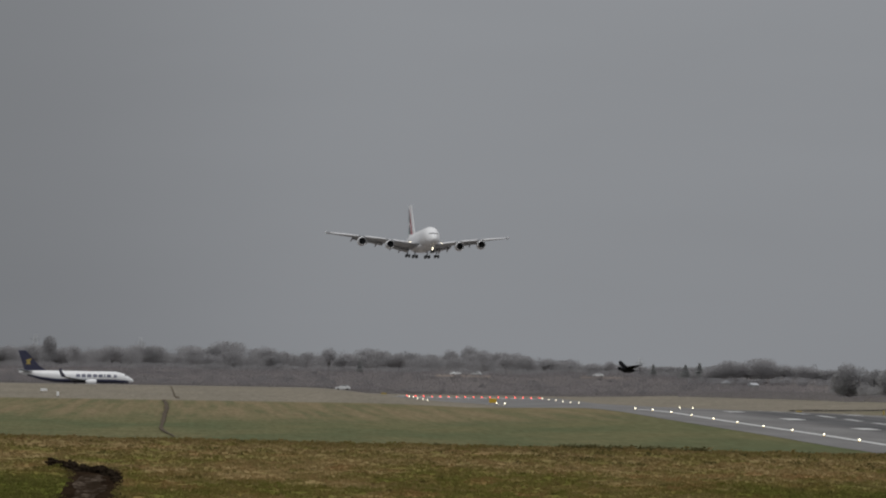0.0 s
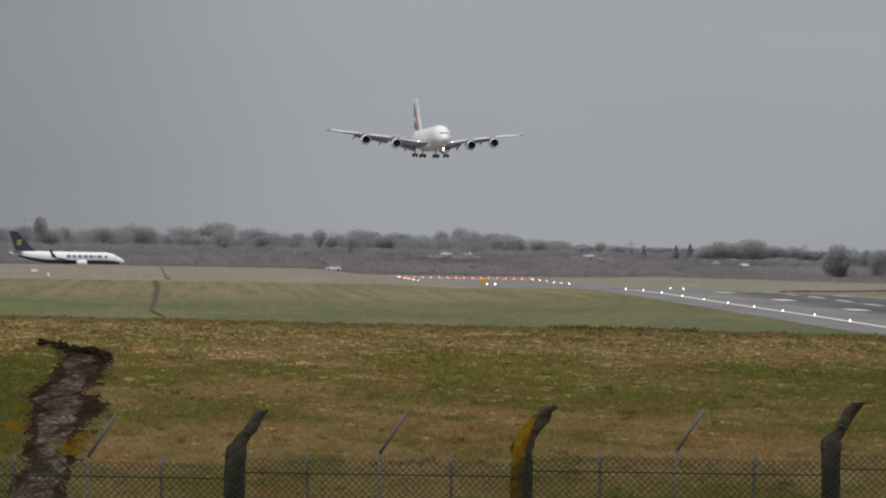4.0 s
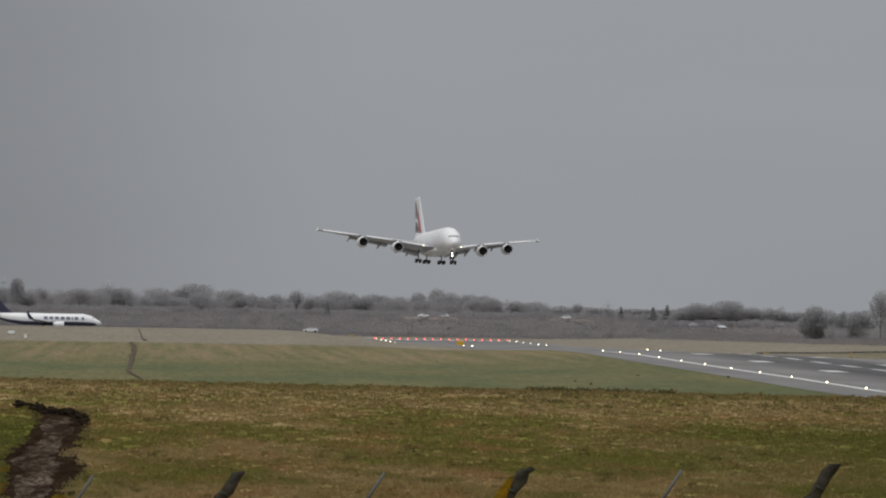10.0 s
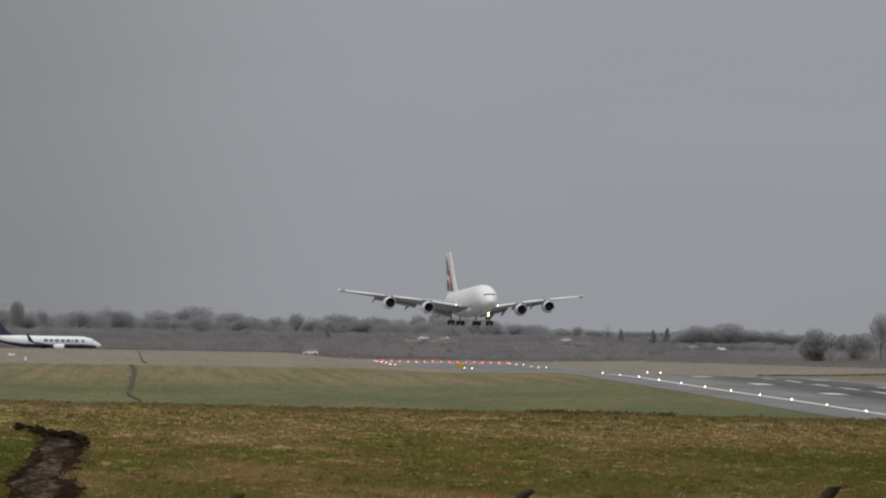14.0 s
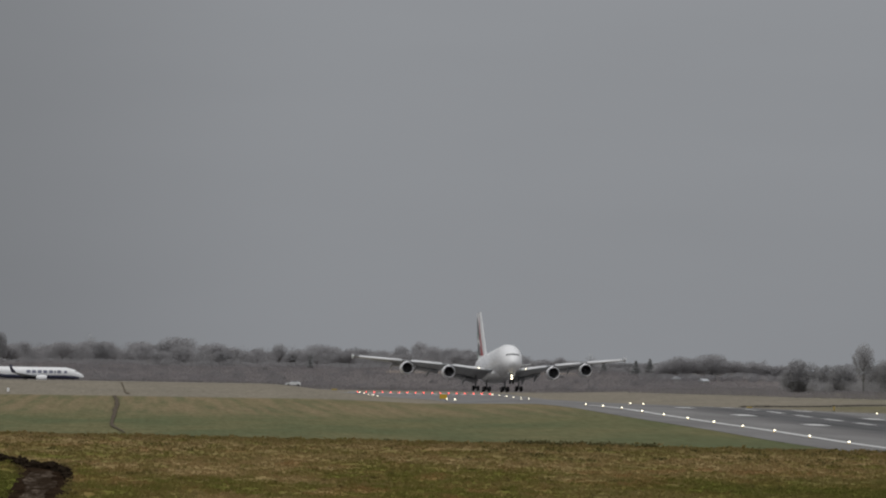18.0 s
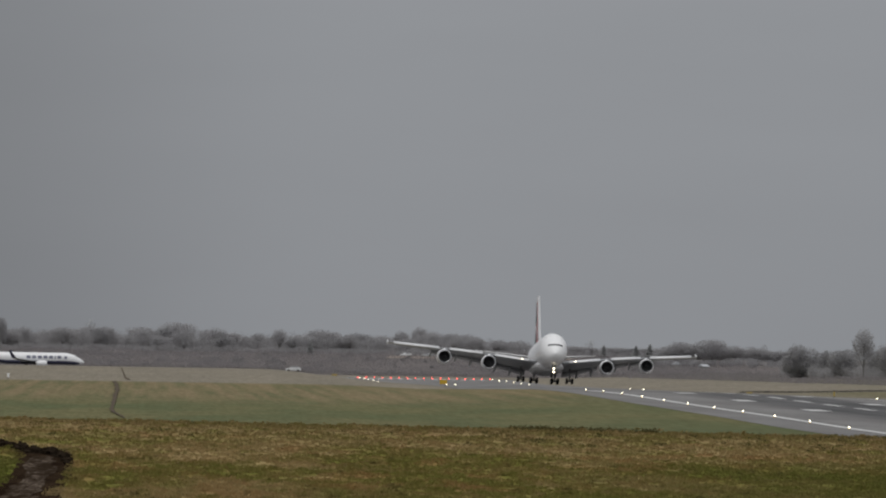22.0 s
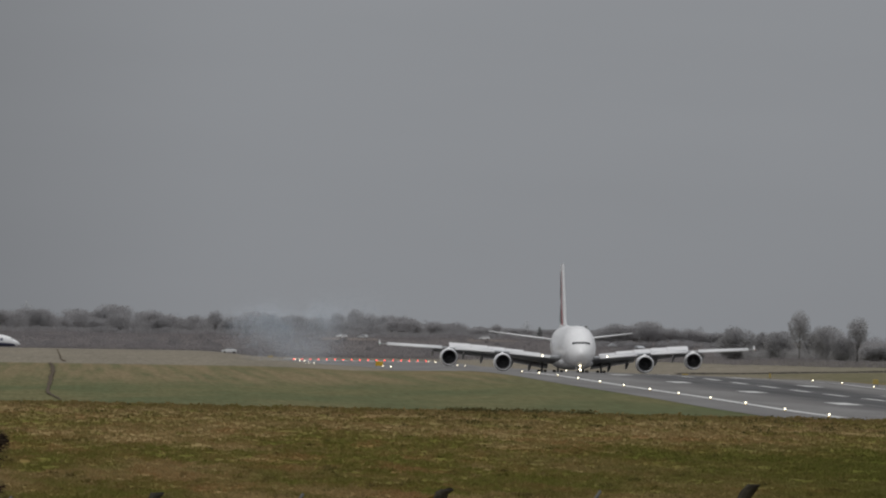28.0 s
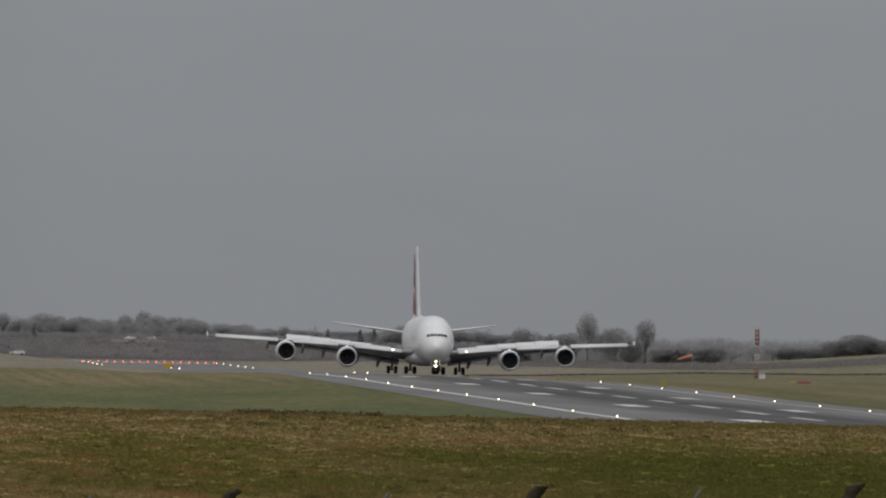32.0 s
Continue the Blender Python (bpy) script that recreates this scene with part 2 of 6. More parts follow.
    heath.inputs["From Min"].default_value, heath.inputs["From Max"].default_value = 3385, 3400
    l.new(sep.outputs["Y"], heath.inputs["Value"])
    far = blend(n, l, heath.outputs[0], far, blend(n, l, fleck, (0.20, 0.180, 0.172), (0.16, 0.146, 0.141)))
    lane = n.new("ShaderNodeMapRange")
    lane.inputs["From Min"].default_value, lane.inputs["From Max"].default_value = 3664, 3668
    l.new(sep.outputs["Y"], lane.inputs["Value"])
    far = blend(n, l, lane.outputs[0], far, blend(n, l, fleck, (0.20, 0.18, 0.16), (0.17, 0.155, 0.145)))
    edge = n.new("ShaderNodeMapRange")
    edge.inputs["From Min"].default_value, edge.inputs["From Max"].default_value = 640, 760
    l.new(sep.outputs["Y"], edge.inputs["Value"])
    c = blend(n, l, edge.outputs[0], c, far)
    if not near:
        info = n.new("ShaderNodeNewGeometry").outputs["Random Per Island"]
        c = blend(n, l, info, blend(n, l, 0.14, c, (0.46, 0.36, 0.17)), blend(n, l, 0.16, c, (0.06, 0.055, 0.016)))
    l.new(c, p.inputs["Base Color"])
    p.inputs["Roughness"].default_value = 0.9
    p.inputs["Specular IOR Level"].default_value = 0.0
    if not near:
        thin, mx = n.new("ShaderNodeBsdfTranslucent"), n.new("ShaderNodeMixShader")
        l.new(c, thin.inputs["Color"])
        mx.inputs[0].default_value = 0.5
        l.new(p.outputs[0], mx.inputs[1])
        l.new(thin.outputs[0], mx.inputs[2])
        l.new(mx.outputs[0], n["Material Output"].inputs["Surface"])
    if near:
        bump(n, l, p, blade, 0.6, 0.08)
    return m


def twig_material(name, a, b, patches=0.12):
    m, n, l, p = nodes_of(name)
    geo = n.new("ShaderNodeNewGeometry")
    info = n.new("ShaderNodeObjectInfo")
    big = noise_fac(n, l, geo.outputs["Position"], patches, 3)
    c = blend(n, l, geo.outputs["Random Per Island"], a, blend(n, l, 0.5, a, b))
    c = blend(n, l, big, c, b)
    c = blend(n, l, info.outputs["Random"], c, blend(n, l, 0.35, c, a))
    l.new(c, p.inputs["Base Color"])
    p.inputs["Roughness"].default_value = 0.95
    p.inputs["Specular IOR Level"].default_value = 0.0
    thin, mx = n.new("ShaderNodeBsdfTranslucent"), n.new("ShaderNodeMixShader")
    l.new(c, thin.inputs["Color"])
    mx.inputs[0].default_value = 0.5
    l.new(p.outputs[0], mx.inputs[1])
    l.new(thin.outputs[0], mx.inputs[2])
    l.new(mx.outputs[0], n["Material Output"].inputs["Surface"])
    return m


M_GRASS = grass_material("winter_turf", True)
M_TUFT = grass_material("grass_blades", False)
M_WHITE = surface("white_aircraft_paint", (0.88, 0.88, 0.88), (0.82, 0.82, 0.83), 0.28, 0, 0.25, 3.0)
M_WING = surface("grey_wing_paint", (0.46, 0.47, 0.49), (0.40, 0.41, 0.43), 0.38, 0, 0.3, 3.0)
M_SPOIL = surface("pale_spoiler_paint", (0.74, 0.74, 0.75), (0.67, 0.67, 0.68), 0.4, 0, 0.3, 3.0)
M_METAL = surface("bare_aluminium", (0.78, 0.78, 0.79), (0.62, 0.62, 0.64), 0.30, 0.8, 0.8, 9.0)
M_DARKMETAL = surface("dark_fan_metal", (0.12, 0.122, 0.126), (0.07, 0.07, 0.073), 0.45, 0.5, 1.0, 8.0)
M_INTAKE = surface("intake_liner", (0.20, 0.20, 0.205), (0.15, 0.15, 0.155), 0.6, 0, 1.0, 8.0)
M_TYRE = surface("tyre_rubber", (0.022, 0.022, 0.023), (0.035, 0.034, 0.033), 0.85, 0, 2.0, 20.0)
M_STRUT = surface("grey_gear_paint", (0.30, 0.31, 0.32), (0.16, 0.16, 0.16), 0.45, 0.2, 2.0, 12.0)
M_GLASS = surface("cockpit_glass", (0.012, 0.014, 0.018), (0.02, 0.022, 0.026), 0.08, 0, 1.0, 6.0)
M_RED = surface("red_tail_paint", (0.42, 0.022, 0.03), (0.34, 0.02, 0.026), 0.32, 0, 0.5, 5.0)
M_GREEN = surface("green_tail_paint", (0.015, 0.14, 0.06), (0.012, 0.11, 0.05), 0.32, 0, 0.5, 5.0)
M_BLACK = surface("black_tail_paint", (0.060, 0.060, 0.066), (0.075, 0.075, 0.080), 0.35, 0, 0.5, 5.0)
M_NAVY = surface("navy_paint", (0.034, 0.036, 0.072), (0.042, 0.044, 0.080), 0.32, 0, 0.5, 5.0)
M_YELLOW = surface("yellow_paint", (0.66, 0.42, 0.03), (0.55, 0.34, 0.03), 0.45, 0, 2.0, 12.0)
M_LAMP = glowing("lit_landing_lamp", (1.0, 0.88, 0.62), 7.5)
M_EDGE = glowing("lit_edge_lamp", (1.0, 0.92, 0.70), 5.0)
M_ENDRED = glowing("lit_red_lamp", (1.0, 0.07, 0.06), 4.2)
M_NAV_G = glowing("lit_green_lamp", (0.1, 1.0, 0.5), 0.5)
M_NAV_R = glowing("lit_nav_red_lamp", (1.0, 0.15, 0.1), 0.5)
M_LINE = surface("worn_white_line_paint", (0.70, 0.70, 0.68), (0.50, 0.50, 0.49), 0.6, 0, 0.4, 5.0, 0, "World")
# Far bark, twigs, conifers and scrub: distance haze is put into these pale greys
M_BARK = surface("grey_bark", (0.26, 0.25, 0.245), (0.18, 0.174, 0.17), 0.9, 0, 1.0, 9.0)
M_TWIG = twig_material("haze_paled_bare_twigs", (0.46, 0.450, 0.458), (0.40, 0.392, 0.40))
M_DENSE = twig_material("haze_paled_ivy_twigs", (0.41, 0.403, 0.41), (0.35, 0.345, 0.352))
M_WOODS = twig_material("haze_paled_winter_woods", (0.42, 0.410, 0.418), (0.355, 0.347, 0.354), 0.05)
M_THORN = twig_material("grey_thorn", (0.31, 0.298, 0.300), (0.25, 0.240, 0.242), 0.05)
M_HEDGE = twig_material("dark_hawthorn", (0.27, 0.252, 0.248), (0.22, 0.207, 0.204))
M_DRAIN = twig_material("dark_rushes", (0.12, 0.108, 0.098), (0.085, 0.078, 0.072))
M_CONIFER = twig_material("haze_paled_conifer", (0.52, 0.525, 0.523), (0.45, 0.454, 0.452))
M_SCRUB = twig_material("haze_paled_brown_scrub", (0.325, 0.300, 0.302), (0.235, 0.222, 0.226), 0.02)
M_MOSS = twig_material("yellow_moss", (0.28, 0.20, 0.020), (0.17, 0.085, 0.016))
M_WEED = twig_material("dark_weeds", (0.110, 0.096, 0.040), (0.066, 0.062, 0.028))
M_CONCRETE = surface("weathered_concrete", (0.014, 0.012, 0.010), (0.085, 0.077, 0.060), 0.9, 0, 7.0, 40.0, 0.014)
M_LICHEN = surface("orange_lichen_on_concrete", (0.38, 0.21, 0.012), (0.06, 0.042, 0.010), 0.95, 0, 8.0, 30.0, 0.012)
M_GALV = surface("dull_galvanised_steel", (0.17, 0.168, 0.16), (0.12, 0.118, 0.112), 0.8, 0.0, 3.0, 30.0)
# Lattice steel paler than the fence's: haze at range put into its colour
M_PYLON = surface("hazed_galvanised_lattice", (0.46, 0.47, 0.48), (0.40, 0.41, 0.42), 0.8, 0.0, 0.5, 4.0)
M_WIRE = surface("dark_green_fence_wire", (0.045, 0.055, 0.035), (0.03, 0.035, 0.025), 0.6, 0.2, 3.0, 30.0)
# Windsock orange and mast red are dulled to carry distance haze
M_ORANGE = surface("hazed_orange_windsock_cloth", (0.60, 0.27, 0.19), (0.50, 0.23, 0.16), 0.8, 0, 2.0, 15.0)
M_MASTRED = surface("hazed_red_mast_paint", (0.36, 0.15, 0.13), (0.30, 0.13, 0.115), 0.6, 0, 2.0, 15.0)
M_MASTWHITE = surface("white_mast_paint", (0.50, 0.50, 0.49), (0.40, 0.40, 0.395), 0.6, 0, 2.0, 15.0)
M_FEATHER = surface("black_feathers", (0.008, 0.008, 0.009), (0.014, 0.014, 0.016), 0.85, 0, 20.0, 80.0)
M_CARWHITE = surface("white_car_paint", (0.72, 0.73, 0.74), (0.66, 0.67, 0.68), 0.25, 0, 1.0, 9.0)
M_CARDARK = surface("silver_car_paint", (0.46, 0.47, 0.48), (0.40, 0.41, 0.42), 0.3, 0, 1.0, 9.0)
M_ROOF = surface("pale_roof_sheet", (0.44, 0.45, 0.47), (0.39, 0.40, 0.42), 0.6, 0, 0.5, 4.0)
M_BLOCK = surface("pale_building_wall", (0.40, 0.39, 0.37), (0.33, 0.32, 0.31), 0.8, 0, 0.5, 4.0)
M_EMBLEM = surface("dull_yellow_emblem_paint", (0.44, 0.33, 0.09), (0.37, 0.28, 0.08), 0.4, 0, 1.0, 6.0)
# Title navy greyed in the paint itself for the haze in between
M_TITLE = surface("hazed_navy_title_paint", (0.20, 0.21, 0.28), (0.22, 0.23, 0.30), 0.35, 0, 0.5, 5.0)


def asphalt():
    m, n, l, p = nodes_of("grooved_runway_asphalt")
    co = n.new("ShaderNodeNewGeometry").outputs["Position"]
    sep = n.new("ShaderNodeSeparateXYZ")
    l.new(co, sep.inputs[0])
    patch = noise_fac(n, l, co, 1.0, 4, (0.10, 0.010, 0.1), 0.35, 0.65)
    grain = noise_fac(n, l, co, 1.0, 5, (2.0, 0.3, 2.0), 0.3, 0.7)
    c = blend(n, l, patch, (0.215, 0.207, 0.200), (0.180, 0.173, 0.168))
    c = blend(n, l, grain, c, blend(n, l, 0.3, c, (0.08, 0.08, 0.08)))
    # tyre rubber on both sides of the centre line
    off = n.new("ShaderNodeMath")
    off.operation = "SUBTRACT"
    l.new(sep.outputs["X"], off.inputs[0])
    off.inputs[1].default_value = 105.9
    ab = n.new("ShaderNodeMath")
    ab.operation = "ABSOLUTE"
    l.new(off.outputs[0], ab.inputs[0])
    band = n.new("ShaderNodeMapRange")
    band.inputs["From Min"].default_value, band.inputs["From Max"].default_value = 15.0, 7.0
    l.new(ab.outputs[0], band.inputs["Value"])
    ends = n.new("ShaderNodeMapRange")
    ends.inputs["From Min"].default_value, ends.inputs["From Max"].default_value = 1800, 1480
    l.new(sep.outputs["Y"], ends.inputs["Value"])
    worn = n.new("ShaderNodeMath")
    worn.operation = "MULTIPLY"
    l.new(band.outputs[0], worn.inputs[0])
    l.new(ends.outputs[0], worn.inputs[1])
    streak = noise_fac(n, l, co, 1.0, 4, (0.8, 0.006, 0.1), 0.22, 0.50)
    mul = n.new("ShaderNodeMath")
    mul.operation = "MULTIPLY"
    l.new(worn.outputs[0], mul.inputs[0])
    l.new(streak, mul.inputs[1])
    c = blend(n, l, mul.outputs[0], c, (0.072, 0.071, 0.072))
    l.new(c, p.inputs["Base Color"])
    rr = n.new("ShaderNodeMapRange")
    rr.inputs["To Min"].default_value, rr.inputs["To Max"].default_value = 0.55, 0.75
    l.new(patch, rr.inputs["Value"])
    l.new(rr.outputs[0], p.inputs["Roughness"])
    p.inputs["Specular IOR Level"].default_value = 0.06
    return m


M_ASPHALT = asphalt()


def mud_material(name, dark, pale, low, high):
    m, n, l, p = nodes_of(name)
    co = n.new("ShaderNodeNewGeometry").outputs["Position"]
    big = noise_fac(n, l, co, 1.0, 6, (2.0, 0.14, 1), low, high)
    small = noise_fac(n, l, co, 1.0, 6, (8, 0.45, 6), 0.45, 0.62)
    c = blend(n, l, big, dark, pale)
    c = blend(n, l, blend(n, l, 0.8, (0, 0, 0), small), c, (0.030, 0.020, 0.013))
    l.new(c, p.inputs["Base Color"])
    p.inputs["Roughness"].default_value = 0.8
    p.inputs["Specular IOR Level"].default_value = 0.0
    bump(n, l, p, small, 0.8, 0.08)
    return m


M_MUD = mud_material("wet_dark_mud", (0.018, 0.011, 0.007), (0.050, 0.033, 0.020), 0.40, 0.70)
M_TRODDEN = mud_material("trodden_stony_mud", (0.034, 0.024, 0.016), (0.165, 0.130, 0.102), 0.42, 0.72)
M_SAND = surface("pale_sandy_earth", (0.40, 0.335, 0.275), (0.30, 0.255, 0.215), 0.9, 0, 0.08, 0.9, 0.02, "World")
M_LIP = surface("dark_torn_earth", (0.014, 0.010, 0.007), (0.034, 0.025, 0.017), 0.9, 0, 0.8, 5.0, 0.02, "World")
M_DITCH = surface("dark_ditch_earth", (0.060, 0.049, 0.039), (0.150, 0.125, 0.096), 0.9, 0, 0.4, 3.0, 0.02, "World")


def smoke_material():
    m, n, l, p = nodes_of("thin_tyre_smoke")
    n.remove(p)
    clear, white, through_, mx, both = n.new("ShaderNodeBsdfTransparent"), n.new("ShaderNodeBsdfDiffuse"), n.new("ShaderNodeBsdfTranslucent"), n.new("ShaderNodeMixShader"), n.new("ShaderNodeMixShader")
    white.inputs["Color"].default_value = through_.inputs["Color"].default_value = (0.82, 0.90, 1.0, 1)
    both.inputs[0].default_value = 0.5
    l.new(white.outputs[0], both.inputs[1])
    l.new(through_.outputs[0], both.inputs[2])
    mx.inputs[0].default_value = 0.095
    l.new(clear.outputs[0], mx.inputs[1])
    l.new(both.outputs[0], mx.inputs[2])
    l.new(mx.outputs[0], n["Material Output"].inputs["Surface"])
    return m


M_SMOKE = smoke_material()


# ---- mesh helpers ----
def mesh(name, verts, faces, material, smooth=True):
    me = bpy.data.meshes.new(name)
    me.from_pydata([tuple(v) for v in verts], [], [tuple(f) for f in faces])
    me.materials.append(material)
    if smooth:
        me.polygons.foreach_set("use_smooth", [True] * len(me.polygons))
    me.update()
    return me


def tri_soup(name, pts, material):
    """A mesh of loose triangles from an array of n x 3 x 3 coordinates."""
    n = len(pts)
    me = bpy.data.meshes.new(name)
    me.vertices.add(3 * n)
    me.vertices.foreach_set("co", np.asarray(pts, np.float32).ravel())
    me.loops.add(3 * n)
    me.loops.foreach_set("vertex_index", np.arange(3 * n, dtype=np.int32))
    me.polygons.add(n)
    me.polygons.foreach_set("loop_start", np.arange(0, 3 * n, 3, dtype=np.int32))
    me.materials.append(material)
    me.update(calc_edges=True)
    return me


def part(name, me, parent, label="", m=None):
    ob = new(name, me)
    ob.parent = parent
    if m is not None:
        ob.matrix_basis = m
    if label:
        ob["label"] = label
    return ob


def empty(name, m):
    ob = new(name)
    ob.matrix_basis = m
    return ob


def geo_join(*pieces):
    verts, faces = [], []
    for v, f in pieces:
        k = len(verts)
        verts += [tuple(x) for x in v]
        faces += [tuple(i + k for i in face) for face in f]
    return verts, faces


def moved(piece, m):
    return [m @ Vector(v) for v in piece[0]], piece[1]


def box(x0, x1, y0, y1, z0, z1, b=0.0):
    """A box, with its upright edges and top rim cut back by b."""
    if b <= 0:
        v = [(x, y, z) for z in (z0, z1) for x, y in ((x0, y0), (x1, y0), (x1, y1), (x0, y1))]
        f = [(3, 2, 1, 0), (4, 5, 6, 7)] + [(i, (i + 1) % 4, (i + 1) % 4 + 4, i + 4) for i in range(4)]
        return v, f
    def ring(d, z):
        a0, a1, c0, c1 = x0 + d, x1 - d, y0 + d, y1 - d
        return [(a0 + b, c0, z), (a1 - b, c0, z), (a1, c0 + b, z), (a1, c1 - b, z), (a1 - b, c1, z), (a0 + b, c1, z), (a0, c1 - b, z), (a0, c0 + b, z)]
    return loft([ring(0, z0), ring(0, z1 - b), ring(b, z1)])


def loft(rings, cap=True, closed=True):
    n = len(rings[0])
    v = [tuple(p) for r in rings for p in r]
    f = []
    for i in range(len(rings) - 1):
        for j in range(n if closed else n - 1):
            k = (j + 1) % n
            f.append((i * n + j, i * n + k, (i + 1) * n + k, (i + 1) * n + j))
    if cap:
        f.append(tuple(reversed(range(n))))
        f.append(tuple((len(rings) - 1) * n + j for j in range(n)))
    return v, f


def tube(a, b, ra, rb=None, n=8):
    a, b = Vector(a), Vector(b)
    rb = ra if rb is None else rb
    d = (b - a).normalized()
    s = d.cross(Vector((0, 0, 1)) if abs(d.z) < 0.9 else Vector((1, 0, 0))).normalized()
    u = s.cross(d)
    def ring(c, r):
        return [c + r * (math.cos(t) * s + math.sin(t) * u) for t in (2 * math.pi * i / n for i in range(n))]
    return loft([ring(a, ra), ring(b, rb)])


def turned(profile, n=24, axis="y", cap=False):
    """A surface of revolution from (along, radius) pairs, about the y or z axis."""
    rings = []
    for s, r in profile:
        ring = []
        for i in range(n):
            t = 2 * math.pi * i / n
            c, d = r * math.cos(t), r * math.sin(t)
            ring.append((c, s, d) if axis == "y" else (c, d, s))
        rings.append(ring)
    return loft(rings, cap)


def ball(r, n=10, rows=6, squash=(1, 1, 1), centre=(0, 0, 0)):
    prof = [(-r * math.cos(math.pi * i / rows), max(1e-4, r * math.sin(math.pi * i / rows))) for i in range(rows + 1)]
    v, f = turned(prof, n, "z")
    return [(p[0] * squash[0] + centre[0], p[1] * squash[1] + centre[1], p[2] * squash[2] + centre[2]) for p in v], f


def smoothstep(a, b, x):
    t = np.clip((np.asarray(x, float) - a) / (b - a), 0, 1)
    return t * t * (3 - 2 * t)


# ---- the lie of the land ----
RWY_Y = [-600, 970, 1030, 1150, 1270, 1390, 1509, 1590, 1662, 1716, 1774, 1830, 1896, 1930, 2054, 2150, 2287, 2344, 2700, 3000, 3290, 3400]
RWY_Z = [0.2, 0.23, 0.2, 0.38, 0.44, 0.55, 0.72, 0.62, 0.38, 0.0, -0.7, -1.35, -1.85, -2.1, -2.2, -2.3, -2.7, -2.95, -4.8, -6.03, -6.1, -5.8]


def ground_z(x, y):
    x, y = np.asarray(x, float), np.asarray(y, float)
    fall = np.interp(y, [970, 1270, 1510, 2290, 3000], [0.85, 0.82, 0.64, 0.42, 0.0])
    strip = np.interp(y, RWY_Y, RWY_Z) - fall * (np.clip(x, 70, 142) - 81.95) / 48
    strip = strip + 0.33 * np.clip(1 - ((x - 105.9) / 24) ** 2, 0, 1) * smoothstep(2400, 1800, y)
    left = np.interp(y, [1000, 2350, 2600, 3100, 3300, 3450], [-0.3, -0.45, -0.5, -3.5, -3.8, -4.4])
    right = np.interp(y, [970, 1500, 1950, 2300, 2600, 2900, 3450], [-0.9, -0.5, -1.1, -1.6, -1.7, -2.6, -4.4])
    right = right + 8.5 * smoothstep(225, 370, x) * np.exp(-((y - 2600) / 330) ** 2)
    z = strip * (1 - smoothstep(78, 36, x)) + left * smoothstep(78, 36, x)
    wr = smoothstep(140, 220, x)
    z = z * (1 - wr) + right * wr
    bank = np.interp(y, [-600, -20, 40, 72, 160, 300, 500, 520, 560, 650, 760, 860, 1000], [7.4, 7.4, 6.6, 6.2, 5.75, 5.4, 5.12, 5.0, 4.6, 3.2, 1.3, 0.3, -0.3]) - 0.007 * (np.clip(x, -30, 70) - 12) * smoothstep(250, 500, y)
    wb = (1 - smoothstep(62, 76, x)) * (1 - smoothstep(860, 1000, y))
    z = z * (1 - wb) + bank * wb
    hill = smoothstep(3380, 3690, y)
    z = z * (1 - hill) + (1.5 - 3.6 * smoothstep(250, 330, x) + 0.001 * np.maximum(y - 3690, 0)) * hill
    return z


def gz(x, y):
    return float(ground_z(x, y))


XS = np.concatenate([[-2600, -1500, -900, -600], np.arange(-400, -150, 25), np.arange(-150, 402, 4), np.arange(425, 1000, 50), [1500, 2600]]).astype(float)
YS = np.concatenate([[-600, -300, -100], np.arange(0, 600, 8), np.arange(600, 1000, 16), np.arange(1000, 3500, 20), np.arange(3500, 4951, 50)]).astype(float)


def sheet(name, xs, ys, lift, material):
    gx, gy = np.meshgrid(xs, ys)
    gzz = ground_z(gx, gy) + lift
    v = np.stack([gx, gy, gzz], -1).reshape(-1, 3)
    n = len(xs)
    i, j = np.meshgrid(np.arange(len(ys) - 1), np.arange(n - 1), indexing="ij")
    a = (i * n + j).ravel()
    f = np.stack([a, a + 1, a + n + 1, a + n], -1)
    return mesh(name, v.tolist(), f.tolist(), material)


ground = tagged(new("ground", sheet("ground", XS, YS, 0.0, M_GRASS)), "winter grass airfield and rough field", "ground", kind="structure")

rows_rwy = YS[(YS >= 300) & (YS <= 3300)]
runway = tagged(new("runway", sheet("runway", XS[(XS >= 73) & (XS <= 139)], rows_rwy, 0.03, M_ASPHALT)),
                "grey grooved asphalt runway with dark rubber streaks", "runway", kind="structure")


def paint(x0, x1, y0, y1, parent, name):
    """A painted strip that follows the surface."""
    ys = np.unique(np.concatenate([[y0, y1], YS[(YS > y0) & (YS < y1)]]))
    v, f = [], []
    for y in ys:
        v += [(x0, y, gz(x0, y) + 0.07), (x1, y, gz(x1, y) + 0.07)]
    for k in range(len(ys) - 1):
        f.append((2 * k, 2 * k + 1, 2 * k + 3, 2 * k + 2))
    return part(name, mesh(name, v, f, M_LINE, False), parent)


NEAR_X, FAR_X, MID_X = 81.95, 129.9, 105.9
paint(NEAR_X + 0.1, NEAR_X + 1.2, 960, 1640, runway, "edge_line")
paint(FAR_X - 1.2, FAR_X - 0.1, 960, 1700, runway, "edge_line")
for k in range(16):
    paint(MID_X - 0.6, MID_X + 0.6, 986 + 60 * k, 1020 + 60 * k, runway, "centre_line_dash")
for y in (962, 1112, 1262, 1412, 1562):
    for side in (-1, 1):
        x = MID_X + side * 10.2
        paint(x - 1.5, x + 1.5, y - 12, y + 12, runway, "touchdown_bar")
for k in range(12):
    x = MID_X + (k - 5.5) * 3.4 + (1.2 if k > 5 else -1.2)
    paint(x - 0.9, x + 0.9, 3225, 3262, runway, "threshold_bar")

